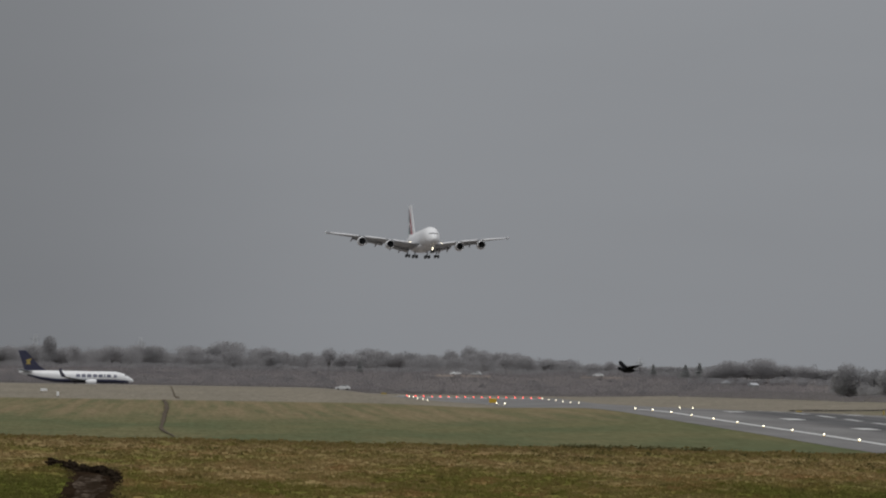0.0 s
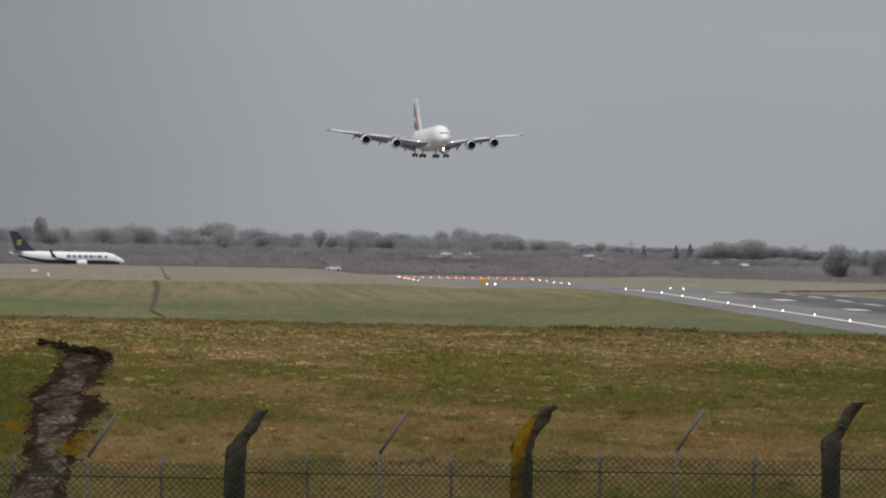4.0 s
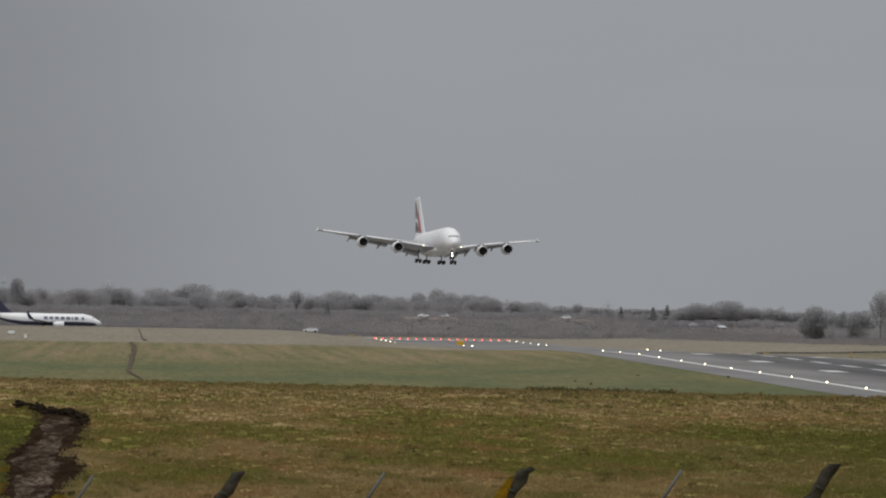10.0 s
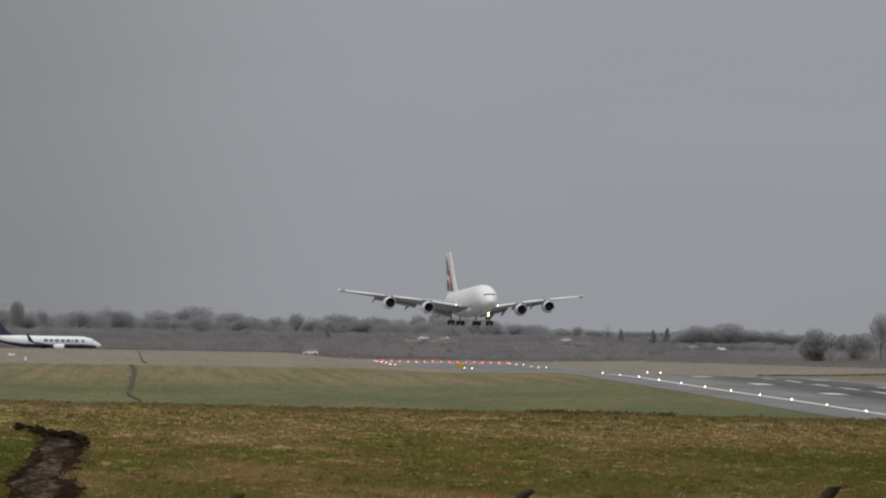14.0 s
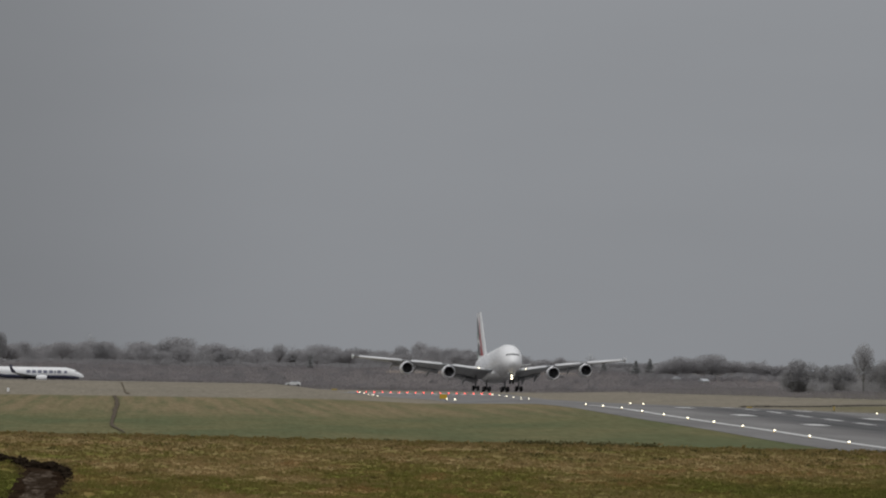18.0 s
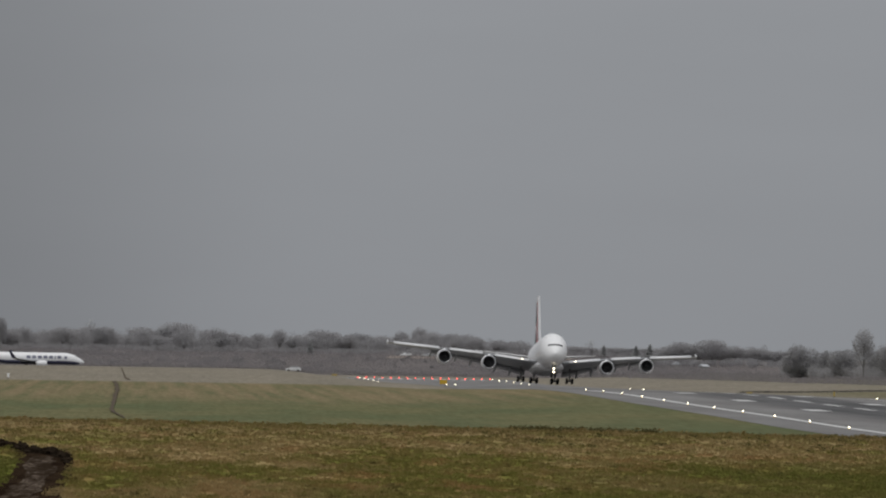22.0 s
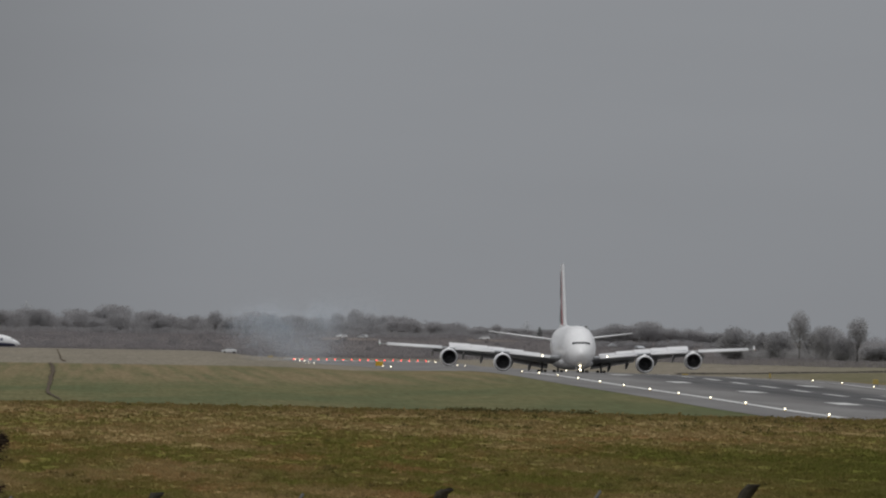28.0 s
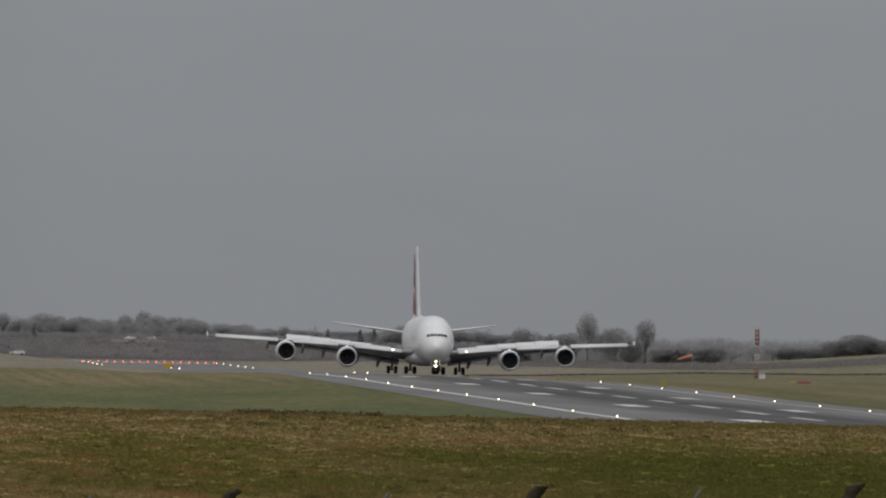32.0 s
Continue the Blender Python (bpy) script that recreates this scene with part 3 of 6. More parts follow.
# bare earth where the cars stand below the woods
for x0, x1, y0, y1 in ((102, 124, 3612, 3646), (160, 180, 3622, 3650)):
    earth = sheet("bare_earth", np.linspace(x0, x1, 14), np.linspace(y0, y1, 10), 0.06, M_SAND)
    rag_rng = random.Random(x0)
    for v in earth.vertices:
        if v.co.x in (x0, x1) or v.co.y in (y0, y1):
            v.co.x += rag_rng.uniform(-1.2, 1.2)
            v.co.y += rag_rng.uniform(-4, 4)
    tagged(new("bare_earth", earth), "pale sandy bare earth where cars are parked", "ground", kind="structure")

# taxiway towards the threshold, behind the brow
tx = np.arange(-150, 75, 4).astype(float)
tagged(new("taxiway", sheet("taxiway", tx, np.arange(3005, 3036, 10).astype(float), 0.04, M_ASPHALT)), "grey asphalt taxiway", "taxiway", kind="structure")

# ---- mud track down the field and on across the airfield ----
def ribbon(name, centre, material, lift, rough, dip=0.0):
    """A worn strip along (x, y, half width) stations with a ragged edge."""
    rng = random.Random(5)
    pts = []
    for (xa, ya, wa), (xb, yb, wb) in zip(centre, centre[1:]):
        n = max(2, int(abs(yb - ya) / 3.0))
        pts += [(xa + (xb - xa) * i / n, ya + (yb - ya) * i / n, wa + (wb - wa) * i / n) for i in range(n)]
    pts.append(centre[-1])
    v, f = [], []
    for x, y, w in pts:
        wl_, wr_ = [w * (1 + rough * (1.3 * noise.noise((y * 0.07, k, w)) + 0.5 * noise.noise((y * 0.23, k, 1)) + 0.3 * rng.uniform(-1, 1))) for k in (2.0, 6.0)]
        for s in (-wl_, -0.5 * wl_, 0.0, 0.5 * wr_, wr_):
            v.append((x + s, y, gz(x + s, y) + lift - (dip * rng.uniform(0.4, 1.0) if abs(s) < 0.9 * w else 0)))
    for i in range(len(pts) - 1):
        for j in range(4):
            a = i * 5 + j
            f.append((a, a + 1, a + 6, a + 5))
    return mesh(name, v, f, material)


MUD = [(-2.05, 135, 0.55), (-2.2, 160, 0.57), (-2.43, 188, 0.63), (-2.6, 210, 0.75), (-2.78, 238, 1.0), (-3.12, 262, 1.0), (-3.1, 283, 0.85), (-3.0, 300, 0.88), (-3.05, 323, 0.84), (-3.3, 350, 0.9), (-3.55, 367, 0.95), (-3.7, 376, 0.9)]


def mud_edge(y):
    ys = [m[1] for m in MUD]
    return np.interp(y, ys, [m[0] for m in MUD]), np.interp(y, ys, [m[2] for m in MUD])


mud = tagged(new("mud_track", ribbon("mud_track", [(x, y, 1.2 * w) for x, y, w in MUD], M_MUD, 0.03, 0.1, 0.0)), "dark wet muddy track worn through the grass", "mud", kind="structure")
part("trodden_strip", ribbon("trodden_strip", [(x - 0.10, y, 0.52 * w) for x, y, w in MUD[:-2]], M_TRODDEN, 0.045, 0.55, 0.0), mud, "pale stony trodden strip")


LIP = [(-5.5, 382), (-5.0, 379), (-4.6, 371), (-4.2, 367), (-3.8, 364), (-3.3, 362), (-2.95, 358), (-2.5, 350), (-2.3, 334)]


def earth_lip():
    """The cut bank at the head of the mud: clods and torn sods of bare earth."""
    rng = random.Random(9)
    pieces = []
    for k in range(1300):
        u = rng.uniform(0, len(LIP) - 1.01)
        a, b = LIP[int(u)], LIP[int(u) + 1]
        f_ = u - int(u)
        thick = 0.55 + 0.9 * noise.noise((u * 1.7, 3, 0)) + 0.4 * noise.noise((u * 5.0, 1, 0))
        if u > 7:
            thick *= 0.7
        if thick < 0.12:
            continue
        x, y = a[0] + (b[0] - a[0]) * f_ + rng.gauss(0, 0.06), a[1] + (b[1] - a[1]) * f_ + rng.gauss(-1, 2.2)
        r = rng.uniform(0.025, 0.075)
        v, f = ball(r, 6, 4, (rng.uniform(1.0, 2.2), 1.6, rng.uniform(0.6, 1.1)))
        base = Vector((x, y, gz(x, y) + rng.uniform(-0.05, 0.34) * min(1.0, thick)))
        pieces.append(([base + Vector(p) * (1 + 0.7 * noise.noise(Vector(p) * 16 + base * 3)) for p in v], f))
    return mesh("earth_lip", *geo_join(*pieces), M_LIP)


tagged(new("earth_bank", earth_lip()), "low dark bank of bare earth at the end of the mud", "bank", kind="structure")
track = [(-0.7, 1075, 0.14), (-1.29, 1110, 0.24), (-2.2, 1150, 0.36), (-2.6, 1200, 0.40), (-2.55, 1260, 0.36), (-2.62, 1320, 0.42), (-2.5, 1390, 0.46), (-2.7, 1450, 0.50), (-2.45, 1560, 0.56), (-2.75, 1670, 0.6), (-3.0, 1760, 0.6), (-3.6, 1850, 0.5)]
tagged(new("ditch", ribbon("ditch", [(x, y, 0.66 * w) for x, y, w in track], M_DITCH, 0.12, 0.8, 0.0)), "dark muddy ditch across the mown airfield", "ditch", kind="structure")
track2 = [(-0.6, 1915, 0.6), (-0.75, 1935, 0.55), (-1.4, 1990, 0.2), (-1.55, 2040, 0.2), (-2.14, 2270, 0.2), (-2.9, 2500, 0.22)]
tagged(new("ditch", ribbon("ditch_far", [(x, y, 0.75 * w) for x, y, w in track2], M_DITCH, 0.12, 0.35, 0.0)), "narrow dark ditch across bleached grass", "ditch", kind="structure")

# ---- rough grass on the near field ----
def tufts(name, n, y_near, y_far, b_lo, b_hi, hgt, wid, seed):
    rng = np.random.default_rng(seed)
    inv = rng.uniform(1 / y_far, 1 / y_near, n)
    y = 1 / inv
    x = rng.uniform(b_lo, b_hi, n) * y
    mc, mw = mud_edge(y)
    rag = np.array([noise.noise((a * 0.9, c * 0.05, 4)) + 0.35 * noise.noise((a * 2.2, c * 0.13, 7)) for a, c in zip(x, y)])
    keep = ~((np.abs(x - mc) < mw * (0.95 + 0.5 * rag)) & (y < 369))
    x, y, mc, mw = x[keep], y[keep], mc[keep], mw[keep]
    n = len(x)
    z = ground_z(x, y)
    hum = np.array([max(0.0, noise.noise((a * 1.1, c * 0.28, 9)) - 0.05) + 0.5 * max(0.0, noise.noise((a * 2.6, c * 0.6, 3))) for a, c in zip(x, y)])
    z = z + 0.26 * hum * smoothstep(0.5, 1.2, np.abs(x - mc) / mw)
    big = np.array([noise.noise((a * 0.5, c * 0.05, 0)) for a, c in zip(x, y)])
    h = hgt * rng.uniform(0.4, 1.15, n) * (1 + 0.9 * np.clip(big, -0.7, 1)) * (1 + 0.15 * (y > 505))
    out = []
    for k in range(3):
        t = rng.uniform(0, 2 * math.pi, n)
        w = wid * rng.uniform(0.5, 1.4, n)
        dx, dy = np.cos(t) * w, np.sin(t) * w
        ox, oy = rng.normal(0, wid, n), rng.normal(0, wid, n)
        lx, ly = rng.normal(0, 0.6, n) * h, rng.normal(0, 0.6, n) * h
        a = np.stack([x + ox - dx, y + oy - dy, z - 0.02], -1)
        b = np.stack([x + ox + dx, y + oy + dy, z - 0.02], -1)
        c = np.stack([x + ox + lx, y + oy + ly, z + h * rng.uniform(0.6, 1, n)], -1)
        out.append(np.stack([a, b, c], 1))
    return tri_soup(name, np.concatenate(out), M_TUFT)


tagged(new("rough_grass", tufts("rough_grass", 170000, 150, 530, -0.030, 0.118, 0.085, 0.06, 3)), "tussocky straw-coloured and green winter grass", "grass", kind="stuff")
tagged(new("bank_grass", tufts("bank_grass", 2600, 480, 530, -0.030, 0.118, 0.11, 0.10, 8)), "taller grass along the top of the bank", "grass", kind="stuff")

# ---- woods, scrub and trees in the distance ----
def cloud_of_twigs(rng, n, size, pick):
    """n thin triangles, each about size long, at points that pick() gives."""
    c = pick(n)
    n = len(c)
    d = rng.normal(0, 1, (n, 3))
    d[:, 2] = np.abs(d[:, 2]) * 0.9
    d /= np.linalg.norm(d, axis=1)[:, None]
    e = np.cross(d, rng.normal(0, 1, (n, 3)))
    e /= np.linalg.norm(e, axis=1)[:, None] + 1e-9
    s = (size * rng.uniform(0.5, 1.3, n))[:, None]
    return np.stack([c - 0.5 * d * s - 0.28 * e * s, c - 0.5 * d * s + 0.28 * e * s, c + 0.6 * d * s], 1)


def limbs(rng, height, spread, levels, lean=0.0):
    """Trunk and limbs as tapered tubes; returns the pieces and the twig ends."""
    pieces, ends = [], []
    def grow(base, way, length, r, level):
        tip = base + way * length
        pieces.append(tube(base, tip, r, r * 0.62, 6 if level == 0 else 4))
        if level == levels:
            ends.append(tip)
            return
        for _ in range(4 if level == 0 else 3):
            t = rng.uniform(0.45, 1.0)
            turn = Vector((rng.uniform(-1, 1), rng.uniform(-1, 1), rng.uniform(0.15, 0.9))).normalized()
            grow(base + way * length * t, (way * (1 - spread) + turn * spread).normalized(), length * rng.uniform(0.5, 0.75), r * 0.5, level + 1)
    grow(Vector((0, 0, -0.4)), Vector((lean, 0, 1)).normalized(), height * 0.45, height * 0.022, 0)
    return pieces, ends


def tree(kind, seed):
    """A tree one metre tall in its own space times ten; scaled where it stands."""
    rnd, rng = random.Random(seed), np.random.default_rng(seed)
    ob = empty("tree", Matrix())
    if kind == "cone":
        trunk = tube((0, 0, -0.4), (0, 0, 9.6), 0.22, 0.04, 7)
        def pick(n):
            h = 1 - np.sqrt(rng.uniform(0, 1, n))
            t = rng.uniform(0, 2 * math.pi, n)
            layer = 0.75 + 0.25 * np.sin(h * 34)
            r = 2.1 * (1 - h) * layer * np.sqrt(rng.uniform(0.2, 1, n))
            return np.stack([r * np.cos(t), r * np.sin(t), 0.6 + 9.4 * h - 0.1 * r], -1)
        crown = cloud_of_twigs(rng, 2600, 0.7, pick)
        part("trunk", mesh("trunk", *trunk, M_BARK), ob)
        part("crown", tri_soup("crown", crown, M_CONIFER), ob)
        return ob
    wide = {"round": 0.62, "dense": 0.55, "bare": 0.5}[kind]
    pieces, ends = limbs(rnd, 10.0, wide, 3 if kind != "bare" else 4)
    part("trunk", mesh("trunk", *pieces[0], M_BARK), ob)
    part("branchwork", mesh("branchwork", *geo_join(*[p for p in pieces[1:] if max(q[2] for q in p[0]) < 8.6]), M_BARK), ob)
    # a dome of fine twigs in billows, down to the ground where ivy and brush fill it
    mid, half, rad = {"round": (5.3, 4.7, 3.5), "dense": (4.6, 5.4, 3.3), "bare": (6.6, 3.5, 2.7)}[kind]
    shift = Vector((seed * 1.7, seed * 0.3, 0))
    def pick(n):
        d = rng.normal(0, 1, (3 * n, 3))
        d /= np.linalg.norm(d, axis=1)[:, None]
        s = rng.uniform(0, 1, 3 * n) ** 0.42
        lobes = np.array([noise.noise(Vector(q) * 1.5 + shift) + 0.4 * noise.noise(Vector(q) * 4.0 + shift) for q in d])
        r = s * (0.92 + 0.28 * lobes)
        p = np.stack([d[:, 0] * r * rad, d[:, 1] * r * rad, mid + d[:, 2] * r * half], -1)
        gap = np.array([noise.noise(Vector(q) * 0.8 + shift) for q in p])
        keep = (gap > rng.uniform(-0.75, -0.15, 3 * n)) & (p[:, 2] > 0.1) & (p[:, 2] < 10.1)
        return p[keep][:n]
    n, size = {"round": (8200, 0.30), "dense": (9000, 0.32), "bare": (5200, 0.25)}[kind]
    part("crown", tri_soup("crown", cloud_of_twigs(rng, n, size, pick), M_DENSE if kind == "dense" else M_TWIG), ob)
    return ob


# bearing and top in thousandths of the distance, half width likewise, kind, distance
TREES = [
    (-14.67, 0.98, 0.88, 'dense', 3600), (-4.78, 0.14, 1.62, 'round', 3750), (1.03, 0.11, 2.12, 'round', 3750), (5.09, 0.67, 2.25, 'round', 3700),
    (-2.08, -0.76, 1.38, 'round', 3650), (3.24, -0.92, 1.38, 'dense', 3600), (8.86, -0.58, 1.88, 'dense', 3650), (11.36, -0.48, 1.62, 'round', 3700),
    (14.48, -0.68, 1.75, 'round', 3750), (17.93, -0.81, 1.38, 'dense', 3600), (19.68, -1.1, 0.44, 'cone', 3645), (21.98, -0.18, 1.88, 'bare', 3750),
    (25.11, -0.51, 1.62, 'bare', 3700), (27.61, -0.47, 1.62, 'bare', 3750), (29.61, -0.56, 1.5, 'bare', 3700), (31.78, 0.41, 1.25, 'bare', 3800),
    (33.23, -0.0, 1.62, 'bare', 3700), (35.42, -0.09, 1.5, 'bare', 3700), (36.99, -0.38, 1.5, 'bare', 3700), (42.62, -0.73, 1.75, 'round', 3650),
    (45.44, -1.12, 1.38, 'round', 3700), (47.94, -1.14, 1.5, 'round', 3750), (40.75, -1.45, 1.38, 'round', 3700), (50.13, -1.36, 1.38, 'round', 3750),
    (52.19, -1.39, 0.56, 'cone', 3645), (55.76, -1.39, 0.69, 'cone', 3645), (57.32, -1.18, 0.69, 'cone', 3645), (53.89, -1.61, 1.25, 'round', 3700),
    (58.88, -1.47, 1.5, 'round', 3585), (60.87, -0.62, 2.12, 'round', 3585), (64.18, -0.26, 2.12, 'round', 3585), (66.88, -1.03, 1.5, 'bare', 3585),
    (68.88, -1.12, 1.88, 'round', 3585), (71.39, -1.46, 1.5, 'dense', 3585), (73.88, -0.85, 2.25, 'dense', 3200), (76.7, -1.31, 1.5, 'dense', 3250),
    (78.88, -1.09, 1.88, 'dense', 3150), (81.04, 0.75, 1.45, 'bare', 3050), (82.63, -1.09, 1.5, 'dense', 3100), (84.06, -0.5, 2.0, 'round', 3050),
    (87.48, 0.18, 1.45, 'bare', 3000), (85.77, -1.66, 1.5, 'dense', 3000), (89.22, -2.55, 1.5, 'dense', 2950), (91.41, -2.39, 2.12, 'dense', 2950),
    (94.53, -2.21, 2.38, 'dense', 2900), (97.04, -2.61, 1.62, 'bare', 2950), (99.53, -2.32, 1.5, 'bare', 3000), (101.72, -2.35, 1.5, 'bare', 2900),
    (103.59, -2.19, 2.12, 'dense', 2850), (106.41, -2.21, 1.88, 'dense', 2850), (108.9, -1.48, 2.12, 'dense', 2800), (111.39, -0.75, 2.5, 'dense', 2800),
    (113.89, -1.28, 2.5, 'dense', 2800), (116.4, -1.49, 2.5, 'dense', 2800), (-19.27, -0.84, 2.5, 'round', 3700), (-23.02, -1.09, 2.5, 'dense', 3650),
    (-11.77, -0.72, 2.12, 'dense', 3650), (-8.96, -0.43, 1.88, 'dense', 3650), (-6.77, -0.52, 1.62, 'dense', 3700), (-16.77, -0.99, 1.88, 'dense', 3700),
    (38.24, -0.61, 1.12, 'bare', 3700), (20.12, -0.9, 1.38, 'dense', 3700), (-0.51, -0.98, 1.25, 'dense', 3650), (12.92, -0.83, 1.25, 'dense', 3680),
    (16.05, -0.97, 1.25, 'dense', 3650), (6.99, -0.92, 1.38, 'dense', 3650), (62.64, -1.53, 1.5, 'round', 3600), (70.45, -1.78, 1.25, 'round', 3600),
    (44.19, -1.33, 1.12, 'dense', 3700), (47.01, -1.41, 1.12, 'dense', 3720), (49.2, -1.56, 1.12, 'dense', 3740),
]
TREE_LABEL = {"round": "bare rounded winter tree with a fine twiggy crown", "dense": "dense evergreen tree in a hedgerow, greyed by haze",
              "bare": "tall thin bare winter tree", "cone": "narrow conifer in the hedgerow, greyed by haze"}
more = random.Random(31)
for k in range(74):
    TREES.append((-27 + 1.28 * k + more.uniform(-0.5, 0.5), None, more.uniform(0.9, 1.9), more.choice(("round", "round", "bare", "dense")), 3600 + more.uniform(0, 60)))
FIRST = {}
for i, (b, e, w, kind, dist) in enumerate(TREES):
    dist += 90 if dist > 3590 and kind != "cone" else 0
    x = b / 1000 * dist
    z0 = gz(x, dist)
    top = EYE_Z + e / 1000 * dist if e is not None else z0 + more.uniform(5.0, 8.5) * float(np.interp(b, [18, 36, 40, 48, 50, 58, 60], [1.1, 1.1, 0.75, 0.7, 0.35, 0.35, 0.75]))
    h = max(4.0, top - z0)
    if kind == "cone":
        h += 0.9
        w *= 1.15
    wide = w / 1000 * dist / {"round": 3.6, "dense": 3.3, "bare": 3.2, "cone": 2.1}[kind]
    m = Matrix.LocRotScale((x, dist, z0), Euler((0, 0, i * 2.4)), (wide * 1.06, wide * 1.06, h / 9.0))
    slot = (kind, i % 3)
    if slot not in FIRST:
        FIRST[slot] = tree(kind, 40 + 7 * (i % 3) + len(kind))
        FIRST[slot].matrix_basis = m
        tagged(FIRST[slot], TREE_LABEL[kind], "tree", "trees beyond the airfield")
    else:
        t_first = FIRST[slot]
        keep = t_first.matrix_basis.copy()
        t_first.matrix_basis = Matrix()
        copy_thing(t_first, m)
        t_first.matrix_basis = keep


def woods():
    """The mass of far hedges and woods between and below the single trees: many small crowns."""
    rng = np.random.default_rng(11)
    m = 910
    tb = np.concatenate([rng.uniform(-0.030, 0.125, 520), rng.uniform(0.056, 0.092, 160), rng.uniform(0.072, 0.122, 80), rng.uniform(0.084, 0.127, 150)])
    ty = np.where(tb > 0.088, 3690, np.where(tb > 0.072, 3400, 3690)) + rng.uniform(-15, 70, m)
    ty[520:] = np.where(tb[520:] > 0.072, np.interp(tb[520:], [0.072, 0.09, 0.125], [3230, 2960, 2800]), 3540) + rng.uniform(0, 40, 390)
    ty[760:] = 3640 + rng.uniform(0, 80, 150)
    tx = tb * ty
    th = rng.uniform(4.0, 7.8, m) * np.interp(tb, [-0.03, 0.018, 0.036, 0.042, 0.05, 0.058, 0.07, 0.09, 0.12], [1.25, 1.2, 1.2, 0.8, 0.6, 0.65, 0.95, 1.05, 1.05])
    th[520:760] *= np.where(tb[520:760] < 0.072, 0.5, 0.72)
    th[760:] = rng.uniform(5.0, 8.6, 150)
    tr = th * rng.uniform(0.28, 0.5, m)
    tr[520:] *= 1.5
    tz = ground_z(tx, ty)
    def pick(n):
        k = rng.integers(0, m, n)
        d = rng.normal(0, 1, (n, 3))
        d /= np.linalg.norm(d, axis=1)[:, None]
        s = rng.uniform(0.15, 1, n) ** 0.45
        return np.stack([tx[k] + d[:, 0] * tr[k] * s, ty[k] + d[:, 1] * tr[k] * s, tz[k] + th[k] * (0.52 + 0.48 * d[:, 2] * s)], -1)
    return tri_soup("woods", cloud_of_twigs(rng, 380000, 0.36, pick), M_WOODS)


def scrub():
    rng = np.random.default_rng(12)
    def pick(n):
        b = rng.uniform(-0.030, 0.112, n)
        y = rng.uniform(3395, 3664, n) - np.where(b > 0.058, 260 * np.clip((b - 0.058) / 0.02, 0, 1), 0)
        x = b * y
        clump = np.array([noise.noise((a * 0.05, c * 0.012, 1)) for a, c in zip(x, y)])
        h = np.clip(1.1 + 2.6 * clump, 0.2, 4.2) * np.where((((b > 0.029) & (b < 0.0340)) | ((b > 0.0448) & (b < 0.0472))) & (y > 3520), 0.2, 1.0)
        q = np.stack([x, y, ground_z(x, y) + h * rng.uniform(0, 1, n)], -1)
        return q[(b < 0.074) | (rng.uniform(0, 1, n) < 0.35)]
    return tri_soup("scrub", cloud_of_twigs(rng, 330000, 0.36, pick), M_SCRUB)


def brush():
    """Brambles and hawthorn along the foot of the woods."""
    rng = np.random.default_rng(37)
    def pick(n):
        b = rng.uniform(-0.030, 0.059, n)
        y = 3672 + rng.uniform(-8, 6, n)
        x = b * y
        h = np.array([2.3 + 1.6 * noise.noise((a * 0.11, 2, 0)) + 0.9 * noise.noise((a * 0.5, 8, 0)) for a in x]) * np.where((b > 0.0285) & (b < 0.0345), 0.75, 1.0)
        return np.stack([x, y, ground_z(x, y) + np.clip(h, 0.4, 5) * rng.uniform(0, 1, n)], -1)
    return tri_soup("brush", cloud_of_twigs(rng, 60000, 0.36, pick), M_WOODS)


tagged(new("brush", brush()), "grey-brown brambles along the foot of the woods", "brush", kind="stuff")
def shelter_belt():
    """The closed mass of hedgerow behind and between the trees."""
    rng = np.random.default_rng(41)
    def pick(n):
        b = rng.uniform(-30, 74, n)
        y = 3735 + rng.uniform(-14, 14, n)
        x = b / 1000 * y
        e = np.interp(b, [-30, -6, 3, 8, 20, 22, 38, 40, 50, 56, 60, 74], [-0.72, -0.72, -0.85, -1.0, -1.15, -0.95, -1.0, -1.6, -1.75, -1.8, -1.45, -1.4])
        e = e + np.array([0.30 * noise.noise((a * 0.10, 3, 0)) + 0.16 * noise.noise((a * 0.42, 9, 0)) for a in x])
        z0 = ground_z(x, y)
        h = np.clip(EYE_Z + e / 1000 * y - z0, 0.6, 9)
        return np.stack([x, y, z0 + h * rng.uniform(0, 1, n) ** 0.8], -1)
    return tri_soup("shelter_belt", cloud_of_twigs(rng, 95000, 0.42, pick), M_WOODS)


def bushes():
    """Low thorn bushes scattered over the rising ground."""
    rng = np.random.default_rng(43)
    m = 150
    tb, ty = rng.uniform(-0.030, 0.062, m), rng.uniform(3410, 3640, m)
    th = rng.uniform(1.2, 3.4, m) * np.where(((tb > 0.0285) & (tb < 0.0345)) | ((tb > 0.044) & (tb < 0.048)), 0.3, 1.0)
    tr = th * rng.uniform(0.9, 2.2, m)
    tx = tb * ty
    tz = ground_z(tx, ty)
    def pick(n):
        k = rng.integers(0, m, n)
        d = rng.normal(0, 1, (n, 3))
        d /= np.linalg.norm(d, axis=1)[:, None]
        s = rng.uniform(0.1, 1, n) ** 0.5
        return np.stack([tx[k] + d[:, 0] * tr[k] * s, ty[k] + d[:, 1] * tr[k] * s, tz[k] + th[k] * np.abs(d[:, 2]) * s], -1)
    return tri_soup("bushes", cloud_of_twigs(rng, 60000, 0.34, pick), M_THORN)


